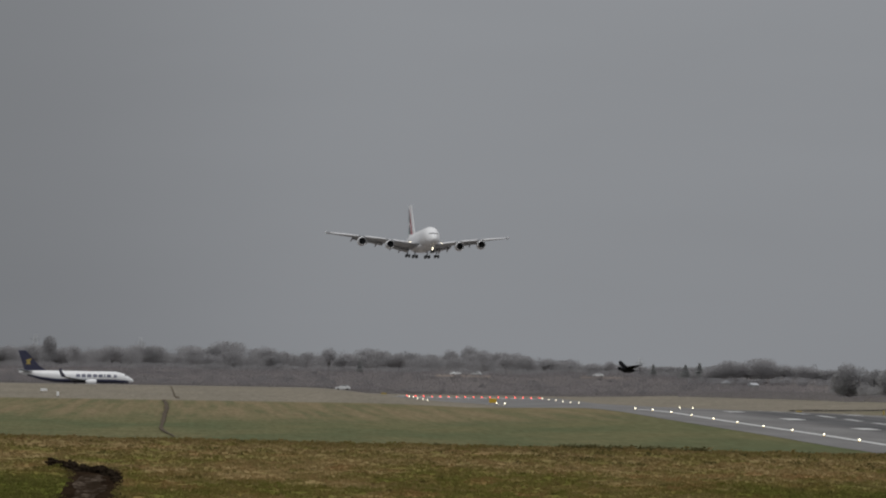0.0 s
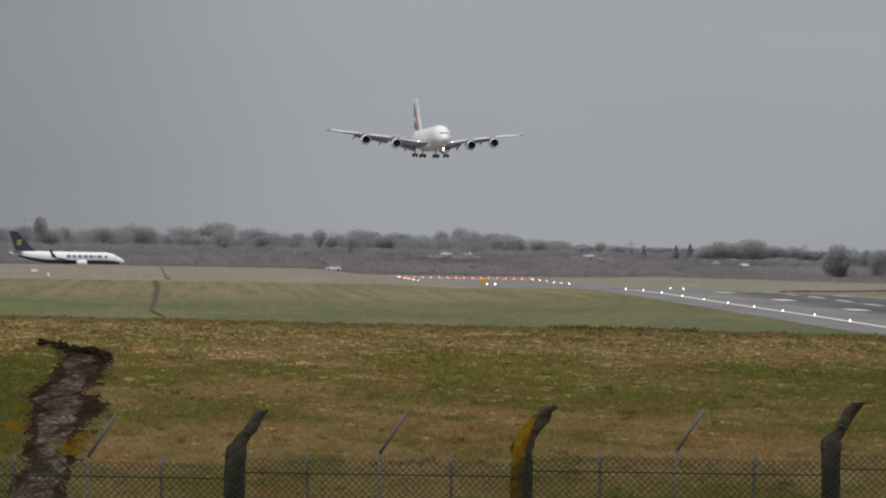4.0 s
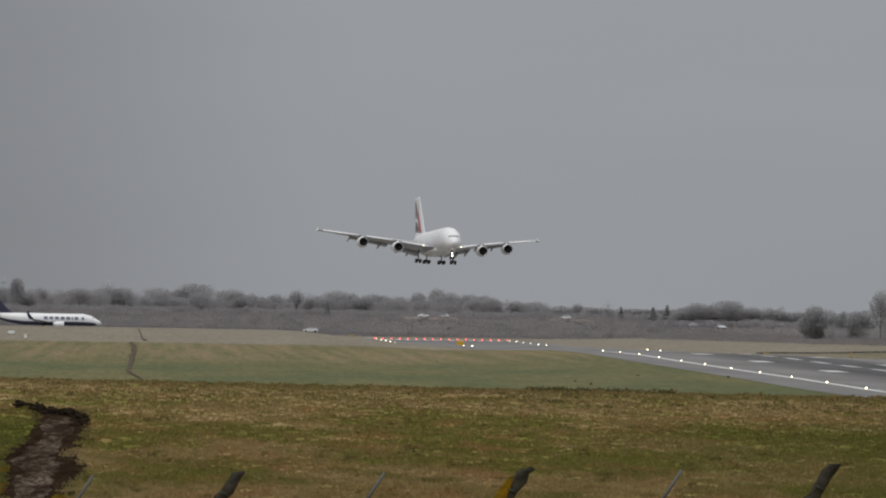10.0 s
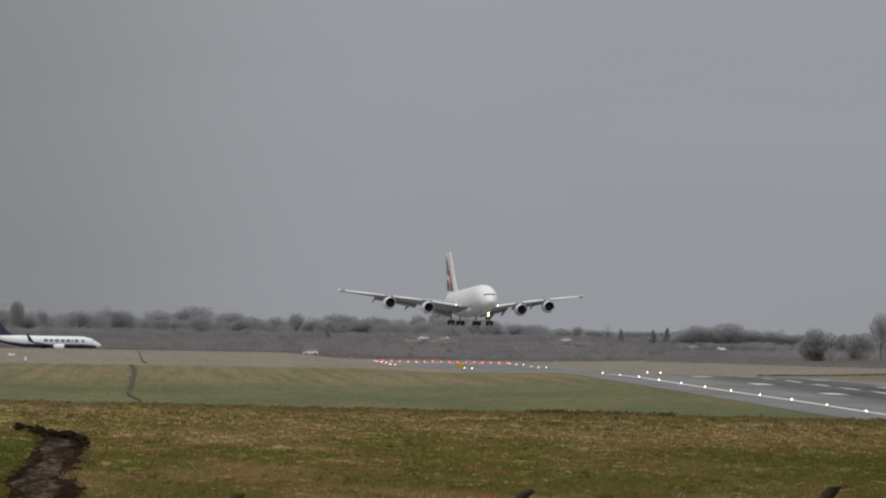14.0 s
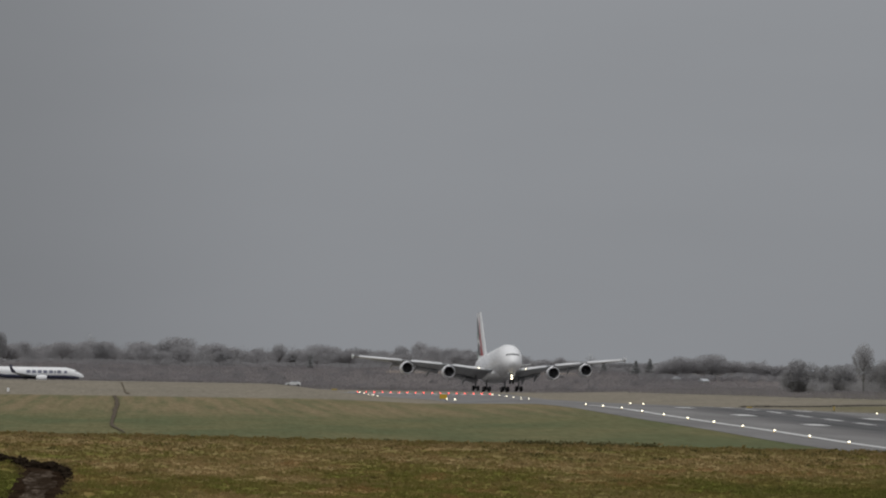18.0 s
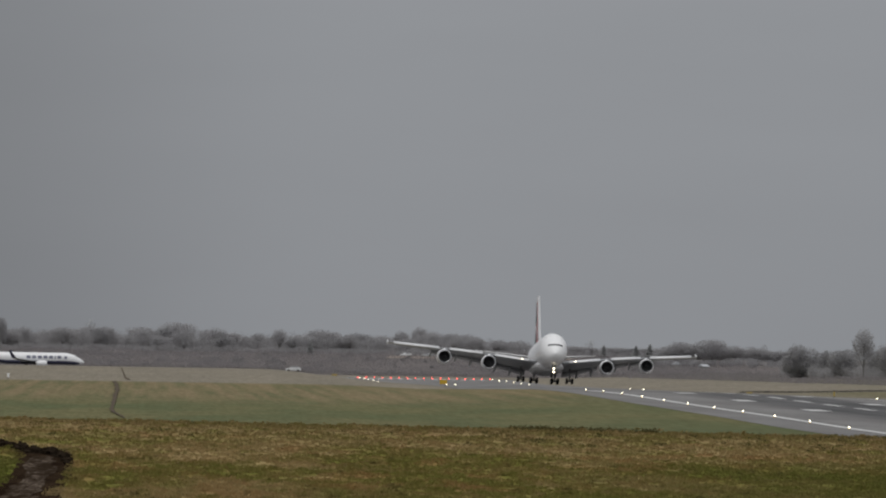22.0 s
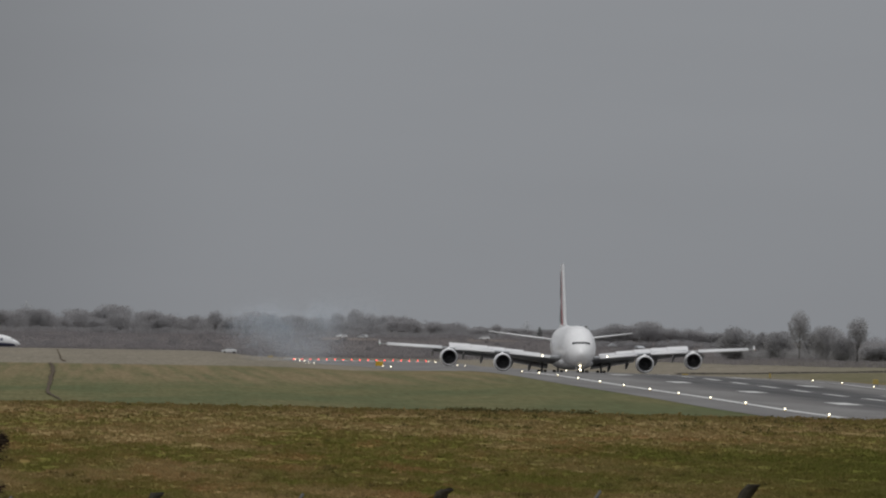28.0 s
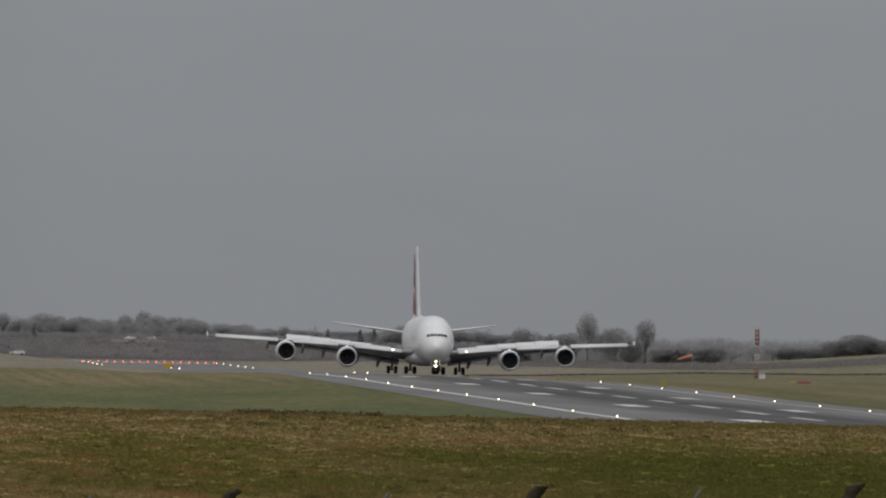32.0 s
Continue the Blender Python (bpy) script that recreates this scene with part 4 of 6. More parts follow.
tagged(new("shelter_belt", shelter_belt()), "closed grey-brown belt of winter trees and hawthorn", "hedgerow", kind="stuff")
tagged(new("bushes", bushes()), "low grey-brown thorn bushes on the rising ground", "bush", kind="stuff")
tagged(new("far_woods", woods()), "hazy grey-brown winter woodland and hedges", "woods", kind="stuff")
def field_hedge():
    rng = np.random.default_rng(19)
    def pick(n):
        b = rng.uniform(-0.030, 0.085, n)
        y = 3392 + rng.uniform(-5, 5, n)
        x = b * y
        h = np.array([1.3 + 0.9 * noise.noise((a * 0.06, 5, 0)) for a in x])
        return np.stack([x, y, ground_z(x, y) + h * rng.uniform(0, 1, n)], -1)
    return tri_soup("field_hedge", cloud_of_twigs(rng, 16000, 0.45, pick), M_HEDGE)


tagged(new("field_hedge", field_hedge()), "grey-brown hedge at the foot of the slope", "hedge", kind="stuff")
tagged(new("scrub", scrub()), "brown bramble scrub on the rising ground", "scrub", kind="stuff")


def low_hedge():
    rng = np.random.default_rng(14)
    def pick(n):
        x = rng.uniform(150, 380, n)
        y = 2225 + 0.10 * (x - 150) + rng.uniform(-5, 5, n)
        h = np.array([0.42 + 0.5 * noise.noise((a * 0.05, 6, 0)) for a in x])
        return np.stack([x, y, ground_z(x, y) + np.clip(h, 0.05, 0.8) * rng.uniform(0, 1, n)], -1)
    return tri_soup("low_hedge", cloud_of_twigs(rng, 20000, 0.26, pick), M_DRAIN)


def thicket():
    """Bramble along the eastern edge of the field, before the trees."""
    rng = np.random.default_rng(47)
    def pick(n):
        b = rng.uniform(0.055, 0.128, n)
        y = np.interp(b, [0.056, 0.066, 0.074, 0.085, 0.128], [3330, 2980, 2660, 2460, 2460]) + rng.uniform(-20, 20, n)
        x = b * y
        h = np.array([1.75 + 0.9 * noise.noise((a * 0.09, 4, 0)) + 0.4 * noise.noise((a * 0.4, 1, 0)) for a in x])
        return np.stack([x, y, ground_z(x, y) + np.clip(h, 0.3, 3) * rng.uniform(0, 1, n)], -1)
    return tri_soup("thicket", cloud_of_twigs(rng, 60000, 0.32, pick), M_SCRUB)


def east_belt():
    """The closed woodland behind the eastern trees."""
    rng = np.random.default_rng(53)
    def pick(n):
        b = rng.uniform(73, 125, n)
        y = 3260 + rng.uniform(-12, 12, n)
        x = b / 1000 * y
        e = np.interp(b, [73, 78, 92, 125], [-2.3, -2.2, -2.5, -2.6]) + np.array([0.4 * noise.noise((a * 0.10, 7, 0)) + 0.2 * noise.noise((a * 0.4, 2, 0)) for a in x])
        z0 = ground_z(x, y)
        return np.stack([x, y, z0 + np.clip(EYE_Z + e / 1000 * y - z0, 0.6, 9) * rng.uniform(0, 1, n) ** 0.8], -1)
    return tri_soup("east_belt", cloud_of_twigs(rng, 52000, 0.42, pick), M_WOODS)


tagged(new("thicket", thicket()), "grey-brown bramble thicket at the foot of the trees", "thicket", kind="stuff")
tagged(new("woodland", east_belt()), "closed grey winter woodland behind the trees", "woods", kind="stuff")


tagged(new("low_hedge", low_hedge()), "low dark hedge along a drain in the grass", "hedge", kind="stuff")


def weeds():
    rng = np.random.default_rng(17)
    spots = [(22.4, 514, 1.1), (24.2, 516, 2.2), (25.6, 515, 1.6), (27.0, 517, 1.4), (23.2, 512, 0.5), (29.5, 516, 0.8)]
    def pick(n):
        k = rng.integers(0, len(spots), n)
        s = np.array(spots)[k]
        x = s[:, 0] + rng.normal(0, 0.45, n) * s[:, 2]
        y = s[:, 1] + rng.normal(0, 1.2, n)
        return np.stack([x, y, ground_z(x, y) + rng.uniform(0, 0.34, n) * rng.uniform(0.3, 1, n)], -1)
    return tri_soup("weeds", cloud_of_twigs(rng, 1700, 0.16, pick), M_WEED)


tagged(new("weeds", weeds()), "dark dock and bramble clumps on the bank top", "weeds", kind="stuff")


def bank_clumps():
    """Dark coarse tussocks scattered along the crest."""
    rng = np.random.default_rng(23)
    cx = np.concatenate([rng.uniform(-14, 58, 90), rng.uniform(18, 44, 60)])
    cy = rng.uniform(420, 522, 150)
    cs = rng.uniform(0.12, 0.5, 150)
    def pick(n):
        k = rng.integers(0, 150, n)
        x = cx[k] + rng.normal(0, 0.5, n) * cs[k]
        y = cy[k] + rng.normal(0, 1.0, n)
        return np.stack([x, y, ground_z(x, y) + rng.uniform(0.0, 0.22, n) * (0.4 + cs[k])], -1)
    return tri_soup("bank_clumps", cloud_of_twigs(rng, 3600, 0.13, pick), M_WEED)


tagged(new("bank_clumps", bank_clumps()), "dark coarse tussocks along the crest of the bank", "grass", kind="stuff")


def moss_clumps():
    """Bright yellow-green moss and grass beside the mud."""
    rng = np.random.default_rng(29)
    spots = np.array([(-2.05, 193, 0.22), (-2.0, 188, 0.16), (-3.95, 238, 0.16), (-3.72, 216, 0.15), (-1.95, 201, 0.12), (-3.5, 208, 0.1)])
    def pick(n):
        k = rng.integers(0, len(spots), n)
        x = spots[k, 0] + rng.normal(0, 1, n) * spots[k, 2]
        y = spots[k, 1] + rng.normal(0, 2.2, n)
        return np.stack([x, y, ground_z(x, y) + rng.uniform(0.02, 0.12, n)], -1)
    return tri_soup("moss_clumps", cloud_of_twigs(rng, 1500, 0.07, pick), M_MOSS)


tagged(new("moss_clumps", moss_clumps()), "bright yellow-green mossy grass beside the mud", "grass", kind="stuff")


# ---- the double-deck four-engined airliner ----
def body_ring(y, hw, zb, zt, n=28):
    """One section of a fuselage, egg-shaped, widest a little below the middle."""
    zc, ring = zb + 0.47 * (zt - zb), []
    for i in range(n):
        t = 2 * math.pi * i / n
        s, c = math.sin(t), math.cos(t)
        x = hw * math.copysign(abs(c) ** 0.92, c)
        z = zc + ((zt - zc) if s > 0 else (zc - zb)) * math.copysign(abs(s) ** 0.96, s)
        ring.append((x, y, z))
    return ring


def wing_section(x, y0, y1, z, thick, n=7, droop=0.0):
    """A closed aerofoil loop at span x, from the leading edge y0 to the trailing edge y1."""
    c = y1 - y0
    up, low = [], []
    for i in range(n):
        u = (i / (n - 1)) ** 1.6
        h = thick * c * (2.9 * (math.sqrt(u) * 0.50 - 0.25 * u - 0.25 * u * u)) + 0.02
        d = -droop * u * c
        up.append((x, y0 + u * c, z + 0.62 * h + d))
        low.append((x, y0 + u * c, z - 0.52 * h + d))
    return up + list(reversed(low[1:]))


STATIONS = [(0.0, 0.12, 4.55, 4.8), (0.35, 0.85, 3.75, 5.5), (1.0, 1.45, 3.15, 6.15), (2.0, 2.05, 2.72, 7.0), (3.2, 2.55, 2.45, 7.9), (4.6, 2.95, 2.3, 8.75), (6.5, 3.27, 2.2, 9.6),
            (9.0, 3.48, 2.12, 10.25), (12.5, 3.57, 2.1, 10.6), (20, 3.57, 2.1, 10.65), (30, 3.57, 2.1, 10.65), (46, 3.57, 2.15, 10.65), (52, 3.4, 2.75, 10.62), (58, 2.9, 4.1, 10.5),
            (64, 2.05, 5.8, 10.2), (68.5, 1.2, 7.2, 9.75), (72.2, 0.35, 8.3, 9.2)]
SPAN = [3.2, 8.0, 14.9, 20.0, 25.7, 33.0, 39.6]
WING_Z = [3.85, 4.4, 5.1, 5.5, 5.85, 6.25, 6.65]


def wing_at(x):
    z = float(np.interp(x, SPAN, WING_Z))
    lead = 20.5 + (x - 3.2) * 0.735
    trail = float(np.interp(x, [3.2, 14.9, 39.6], [39.5, 42.3, 51.2]))
    return lead, trail, z


def incidence(x):
    """How far the wing falls from its leading edge backwards, per metre of chord: most at the root, none at the tip."""
    return float(np.interp(x, [3.2, 8.0, 14.9, 25.7, 39.6], [0.070, 0.066, 0.050, 0.030, 0.012]))


ROOT = Vector((3.4, 34.0, 4.1))


def bend(side, degrees_up):
    """Turns a wing or engine about the wing root."""
    r = Vector((side * ROOT.x, ROOT.y, ROOT.z))
    return Matrix.Translation(r) @ pose(0, 0, 0, 0, -side * degrees_up, 0) @ Matrix.Translation(-r)


AIR = {}


def fin_loop(z, y0, y1, t):
    c = y1 - y0
    return [(0, y0, z), (t * 0.75, y0 + 0.05 * c, z), (t, y0 + 0.15 * c, z), (t * 0.95, y0 + 0.7 * c, z), (t * 0.8, y1, z), (-t * 0.8, y1, z), (-t * 0.95, y0 + 0.7 * c, z), (-t, y0 + 0.15 * c, z), (-t * 0.75, y0 + 0.05 * c, z)]


def plate_on_fin(quad, side):
    """A thin painted panel on one side of the fin: four (share of the chord, z) corners."""
    v = []
    for y, z in quad:
        k = (z - 10) / 14
        lo, hi = 53.5 + 12.6 * k, 70.0 + 3.2 * k
        u, y = y, lo + (hi - lo) * y
        t = 0.38 - 0.20 * k
        h = np.interp(u, [0, 0.15, 0.7, 1], [0, t, 0.95 * t, 0.8 * t])
        v.append((side * (h + 0.05), y, z))
    v += [(side * (abs(p[0]) - 0.03), p[1], p[2]) for p in v]
    f = [(0, 1, 2, 3), (7, 6, 5, 4), (0, 4, 5, 1), (1, 5, 6, 2), (2, 6, 7, 3), (3, 7, 4, 0)]
    return v, f


def wheel(parent, x, y, z, r, w):
    tyre = turned([(-w / 2, r * 0.55), (-w / 2, r * 0.86), (-w * 0.36, r * 0.97), (0, r), (w * 0.36, r * 0.97), (w / 2, r * 0.86), (w / 2, r * 0.55)], 16)
    hub = turned([(-w * 0.42, 0.02), (-w * 0.42, r * 0.3), (-w * 0.5, r * 0.55), (w * 0.5, r * 0.55), (w * 0.42, r * 0.3), (w * 0.42, 0.02)], 12)
    turn = Matrix.Translation((x, y, z)) @ pose(0, 0, 0, 0, 0, 90)
    if "tyre" not in AIR:
        AIR["tyre"], AIR["hub"] = {}, {}
    key = (r, w)
    if key not in AIR["tyre"]:
        AIR["tyre"][key] = mesh("tyre", *tyre, M_TYRE)
        AIR["hub"][key] = mesh("wheel_hub", *hub, M_STRUT)
    part("tyre", AIR["tyre"][key], parent, "", turn)
    part("wheel_hub", AIR["hub"][key], parent, "", turn)


def gear(plane, name, x, y, top, rows, wide, r, w):
    """One landing gear leg with its bogie beam and wheels."""
    zc = r
    pieces = [tube((x, y, top), (x, y, zc), 0.26, 0.2, 10), tube((x, y - 0.1, top - 0.3), (x * 0.82, y + 1.9, top - 0.2), 0.11, 0.11, 6), tube((x, y, zc + 0.9), (x * 1.06, y + 0.6, zc + 0.3), 0.09, 0.09, 6)]
    half = 0.5 * (rows - 1) * 1.62
    pieces.append(tube((x, y - half, zc), (x, y + half, zc), 0.17, 0.17, 8))
    for i in range(rows):
        yy = y - half + i * 1.62
        pieces.append(tube((x - wide, yy, zc), (x + wide, yy, zc), 0.1, 0.1, 8))
    leg = part(name, mesh(name, *geo_join(*pieces), M_STRUT), plane)
    AIR.setdefault("legs", []).append(leg)
    for i in range(rows):
        for s in (-1, 1):
            wheel(leg, x + s * wide, y - half + i * 1.62, zc, r, w)
    return leg


def engine(plane, x, y, z, side):
    """A turbofan: nacelle with bright lip, dark intake, fan, spinner, core and pylon."""
    nac = turned([(0.25, 1.66), (0.9, 1.83), (2.0, 1.93), (3.4, 1.88), (4.7, 1.66), (5.5, 1.44), (5.45, 1.30), (4.2, 1.3)], 28)
    eng = part("engine", mesh("nacelle", *moved(nac, Matrix.Translation((x, y, z))), M_WHITE), plane, "white engine nacelle with a bare metal intake lip")
    at = Matrix.Translation((x, y, z))
    if "lip" not in AIR:
        AIR["lip"] = mesh("intake_lip", *turned([(0.9, 1.40), (0.35, 1.42), (0.06, 1.50), (0.0, 1.58), (0.05, 1.645), (0.27, 1.70)], 28), M_METAL)
        AIR["duct"] = mesh("intake_duct", *turned([(0.34, 1.415), (0.9, 1.39), (1.7, 1.46), (1.75, 0.3)], 28), M_INTAKE)
        blades = []
        for i in range(24):
            a = 2 * math.pi * i / 24
            c, s = math.cos(a), math.sin(a)
            c2, s2 = math.cos(a + 0.2), math.sin(a + 0.2)
            blades.append(([(0.35 * c, 1.25, 0.35 * s), (1.43 * c, 1.15, 1.43 * s), (1.43 * c2, 1.5, 1.43 * s2), (0.35 * c2, 1.5, 0.35 * s2), (0.35 * c, 1.28, 0.35 * s), (1.43 * c, 1.18, 1.43 * s), (1.43 * c2, 1.53, 1.43 * s2), (0.35 * c2, 1.53, 0.35 * s2)],
                           [(0, 1, 2, 3), (7, 6, 5, 4), (0, 4, 5, 1), (1, 5, 6, 2), (2, 6, 7, 3), (3, 7, 4, 0)]))
        AIR["fan"] = mesh("fan", *geo_join(*blades), M_DARKMETAL, False)
        AIR["spinner"] = mesh("spinner", *turned([(0.75, 0.01), (0.9, 0.16), (1.15, 0.31), (1.4, 0.38)], 14), M_DARKMETAL)
        AIR["core"] = mesh("exhaust_cone", *turned([(4.3, 1.15), (5.6, 0.95), (6.6, 0.72), (6.6, 0.55), (7.6, 0.12)], 20), M_METAL)
        AIR["pylon"] = mesh("pylon", *loft([[(-0.22, 1.6, 1.75), (0.22, 1.6, 1.75), (0.22, 6.9, 0.9), (-0.22, 6.9, 0.9)], [(-0.2, 2.6, 2.15), (0.2, 2.6, 2.15), (0.2, 9.0, 1.9), (-0.2, 9.0, 1.9)]]), M_WHITE, False)
    for key, name in (("lip", "intake_lip"), ("duct", "intake_duct"), ("fan", "fan"), ("spinner", "spinner"), ("core", "exhaust_cone"), ("pylon", "pylon")):
        part(name, AIR[key], eng, "", at)
    return eng


def lamp_disc(r, material, name):
    return mesh(name, *ball(r, 12, 6), material)


def airliner():
    plane = empty("airliner", Matrix())
    def shift(piece):
        return [(p[0], p[1] - 34.0, p[2]) for p in piece[0]], piece[1]
    holder = plane
    hull = part("fuselage", mesh("fuselage", *loft([body_ring(*s) for s in STATIONS]), M_WHITE), holder)
    belly = [body_ring(y, w, b, 4.6, 20) for y, w, b in ((18.5, 2.2, 2.3), (21, 3.4, 1.75), (25, 4.05, 1.5), (33, 4.15, 1.45), (40, 3.9, 1.55), (44.5, 3.0, 1.95), (47, 2.0, 2.3))]
    part("belly_fairing", mesh("belly_fairing", *loft(belly), M_WHITE), holder)
    # cockpit glazing: six panes round the nose
    def skin_y(x, z):
        """How far aft the nose's skin is at a height and half width."""
        lo, hi = 0.4, 9.0
        for _ in range(30):
            y = 0.5 * (lo + hi)
            hw, zb, zt = [float(np.interp(y, [s[0] for s in STATIONS], [s[k] for s in STATIONS])) for k in (1, 2, 3)]
            zc = zb + 0.47 * (zt - zb)
            s_ = min(1.0, max(0.0, (z - zc) / (zt - zc))) ** (1 / 0.96)
            wide = hw * max(0.0, 1 - s_ * s_) ** 0.46 if z < zt else 0.0
            lo, hi = (y, hi) if wide < abs(x) else (lo, y)
        return y
    for x0, x1 in ((-1.80, -1.30), (-1.18, -0.70), (-0.60, -0.06), (0.06, 0.60), (0.70, 1.18), (1.30, 1.80)):
        dip = [0.16 * max(0.0, abs(q) - 0.7) ** 1.3 for q in (x0, x1)]
        quad = [Vector((x, skin_y(x, z), z)) for x, z in ((x0, 6.88 - dip[0]), (x1, 6.88 - dip[1]), (x1 * 0.97, 7.24 - dip[1]), (x0 * 0.97, 7.24 - dip[0]))]
        out = Vector((0.02 * (x0 + x1), -0.10, 0.05))
        v = [q + out for q in quad] + [q - 3 * out for q in quad]
        part("cockpit_window", mesh("cockpit_window", v, [(3, 2, 1, 0), (4, 5, 6, 7), (0, 1, 5, 4), (1, 2, 6, 5), (2, 3, 7, 6), (3, 0, 4, 7)], M_GLASS, False), hull, "dark cockpit window")
    # fin
    fin = part("fin", mesh("fin", *loft([fin_loop(10.0, 53.5, 70.0, 0.38), fin_loop(12.5, 55.75, 70.57, 0.344), fin_loop(24.0, 66.1, 73.2, 0.18)]), M_WHITE, False), holder, "white fin with red, green and black waves")
    part("fin_root", mesh("fin_root", *loft([[(-0.75, 45, 10.55), (0.75, 45, 10.55), (0.75, 67, 9.9), (-0.75, 67, 9.9)], [(-0.12, 50, 10.8), (0.12, 50, 10.8), (0.5, 66, 11.2), (-0.5, 66, 11.2)]]), M_WHITE, False), holder)
    waves = (("red_band", M_RED, ((10.9, 0.27, 0.56), (13.0, 0.32, 0.58), (15.5, 0.38, 0.57), (18.0, 0.42, 0.55), (20.5, 0.44, 0.51), (22.4, 0.44, 0.46))),
             ("black_band", M_BLACK, ((11.0, 0.60, 0.66), (11.9, 0.61, 0.88), (13.2, 0.64, 0.96), (14.6, 0.72, 0.95), (15.6, 0.86, 0.92))),
             ("black_band", M_BLACK, ((15.9, 0.61, 0.65), (17.2, 0.61, 0.82), (18.8, 0.64, 0.94), (20.6, 0.70, 0.97), (22.6, 0.88, 0.97))),
             ("green_band", M_GREEN, ((11.2, 0.92, 0.99), (12.4, 0.96, 0.99), (13.2, 0.98, 0.99))),
             ("green_band", M_GREEN, ((16.4, 0.90, 0.99), (18.0, 0.95, 0.99), (19.0, 0.98, 0.99))))
    for side in (-1, 1):
        for name, mt, rows_ in waves:
            strips = [plate_on_fin(((a0, z0), (b0, z0), (b1, z1), (a1, z1)), side) for (z0, a0, b0), (z1, a1, b1) in zip(rows_, rows_[1:])]
            part(name, mesh(name, *geo_join(*strips), mt, False), fin)
    # tailplane
    for side in (-1, 1):
        tp = loft([wing_section(side * 0.9, 60.0, 70.0, 7.55, 0.11), wing_section(side * 15.4, 70.4, 73.4, 9.45, 0.13)])
        part("tailplane", mesh("tailplane", *tp, M_WHITE), holder)
    AIR["bend"], AIR["spoiler"] = [], []
    for side in (-1, 1):
        sec = []
        for x in SPAN:
            y0, y1, z = wing_at(x)
            sec.append(wing_section(side * x, y0, y1, z, float(np.interp(x, [3.2, 14.9, 39.6], [0.125, 0.100, 0.085])), 8, incidence(x)))
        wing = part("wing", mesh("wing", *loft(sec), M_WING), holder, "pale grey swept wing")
        AIR["bend"].append((wing, side))
        # slats along the leading edge
        for x0, x1 in ((5.2, 13.4), (16.4, 24.4), (27.0, 38.2)):
            ring = []
            for x in (x0, x1):
                y0, _, z = wing_at(x)
                ring.append([(side * x, y0 - 0.95, z - 0.30), (side * x, y0 - 0.85, z - 0.08), (side * x, y0 - 0.1, z + 0.30), (side * x, y0 + 0.5, z + 0.42), (side * x, y0 + 0.1, z + 0.10), (side * x, y0 - 0.4, z - 0.18)])
            part("slat", mesh("slat", *loft(ring), M_SPOIL), wing, "pale extended slat")
        # flaps, lowered
        for x0, x1 in ((4.6, 13.8), (15.6, 22.0), (22.3, 28.5)):
            ring = []
            for x in (x0, x1):
                y0, y1, z = wing_at(x)
                z -= incidence(x) * (y1 - y0)
                c = float(np.interp(x, [4, 28.5], [3.9, 2.4]))
                ring.append([(side * x, y1 - 0.9, z - 0.25), (side * x, y1 - 0.5, z - 0.05), (side * x, y1 + 0.92 * c, z - 0.28 * c), (side * x, y1 + 0.91 * c, z - 0.31 * c), (side * x, y1 - 0.4, z - 0.6)])
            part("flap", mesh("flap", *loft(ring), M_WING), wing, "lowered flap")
        # flap track fairings
        for x in (8.4, 12.2, 18.4, 22.2, 28.6):
            y0, y1, z = wing_at(x)
            z -= incidence(x) * (y1 - y0)
            k = 1.0 if x < 20 else 0.75
            rings = [[(side * x + w * k * math.cos(t), y1 + dy * k, z - 0.75 + dz * k + h * k * math.sin(t)) for t in (2 * math.pi * i / 10 for i in range(10))]
                     for dy, w, h, dz in ((-4.2, 0.05, 0.05, 0.1), (-3.0, 0.3, 0.42, -0.1), (-0.5, 0.36, 0.55, -0.45), (1.8, 0.28, 0.42, -1.0), (3.4, 0.06, 0.08, -1.45))]
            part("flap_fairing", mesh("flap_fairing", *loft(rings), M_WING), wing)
        # wing tip fence
        y0, y1, z = wing_at(39.6)
        fence = loft([[(side * 39.55, y0 + 1.2, z - 0.45), (side * 39.62, y0 + 1.2, z - 0.45), (side * 39.62, y1 + 0.2, z - 0.4), (side * 39.55, y1 + 0.2, z - 0.4)],
                      [(side * 39.55, y0 - 0.1, z), (side * 39.72, y0 - 0.1, z), (side * 39.72, y1, z), (side * 39.55, y1, z)],
                      [(side * 39.62, y0 + 2.0, z + 0.8), (side * 39.7, y0 + 2.0, z + 0.8), (side * 39.7, y1 + 0.5, z + 0.8), (side * 39.62, y1 + 0.5, z + 0.8)]])
        part("wing_tip_fence", mesh("wing_tip_fence", *fence, M_WHITE, False), wing)
        part("navigation_light", lamp_disc(0.05, M_NAV_R if side > 0 else M_NAV_G, "navigation_light"), wing, "", Matrix.Translation((side * 39.75, y0 + 0.2, z)))
        y0, _, z = wing_at(7.0)
        part("landing_light", lamp_disc(0.19, M_LAMP, "landing_light"), wing, "lit landing light in the wing root", Matrix.Translation((side * 6.7, y0 - 0.75, z - 0.05)))
        # spoilers: hinged panels on the upper surface
        for x0, x1 in ((6.2, 9.7), (9.74, 13.5), (13.54, 17.1), (17.14, 20.7), (20.74, 25.2)):
            xm = 0.5 * (x0 + x1)
            y0, y1, z = wing_at(xm)
            hy = y1 - 3.4
            hz = z + 0.62 * 0.42 + 0.1 - incidence(xm) * (hy - y0)
            dz = (np.interp(x1, SPAN, WING_Z) - np.interp(x0, SPAN, WING_Z)) * 0.5
            dyy = (wing_at(x1)[1] - wing_at(x0)[1]) * 0.5
            hw, c = 0.5 * (x1 - x0), 2.9
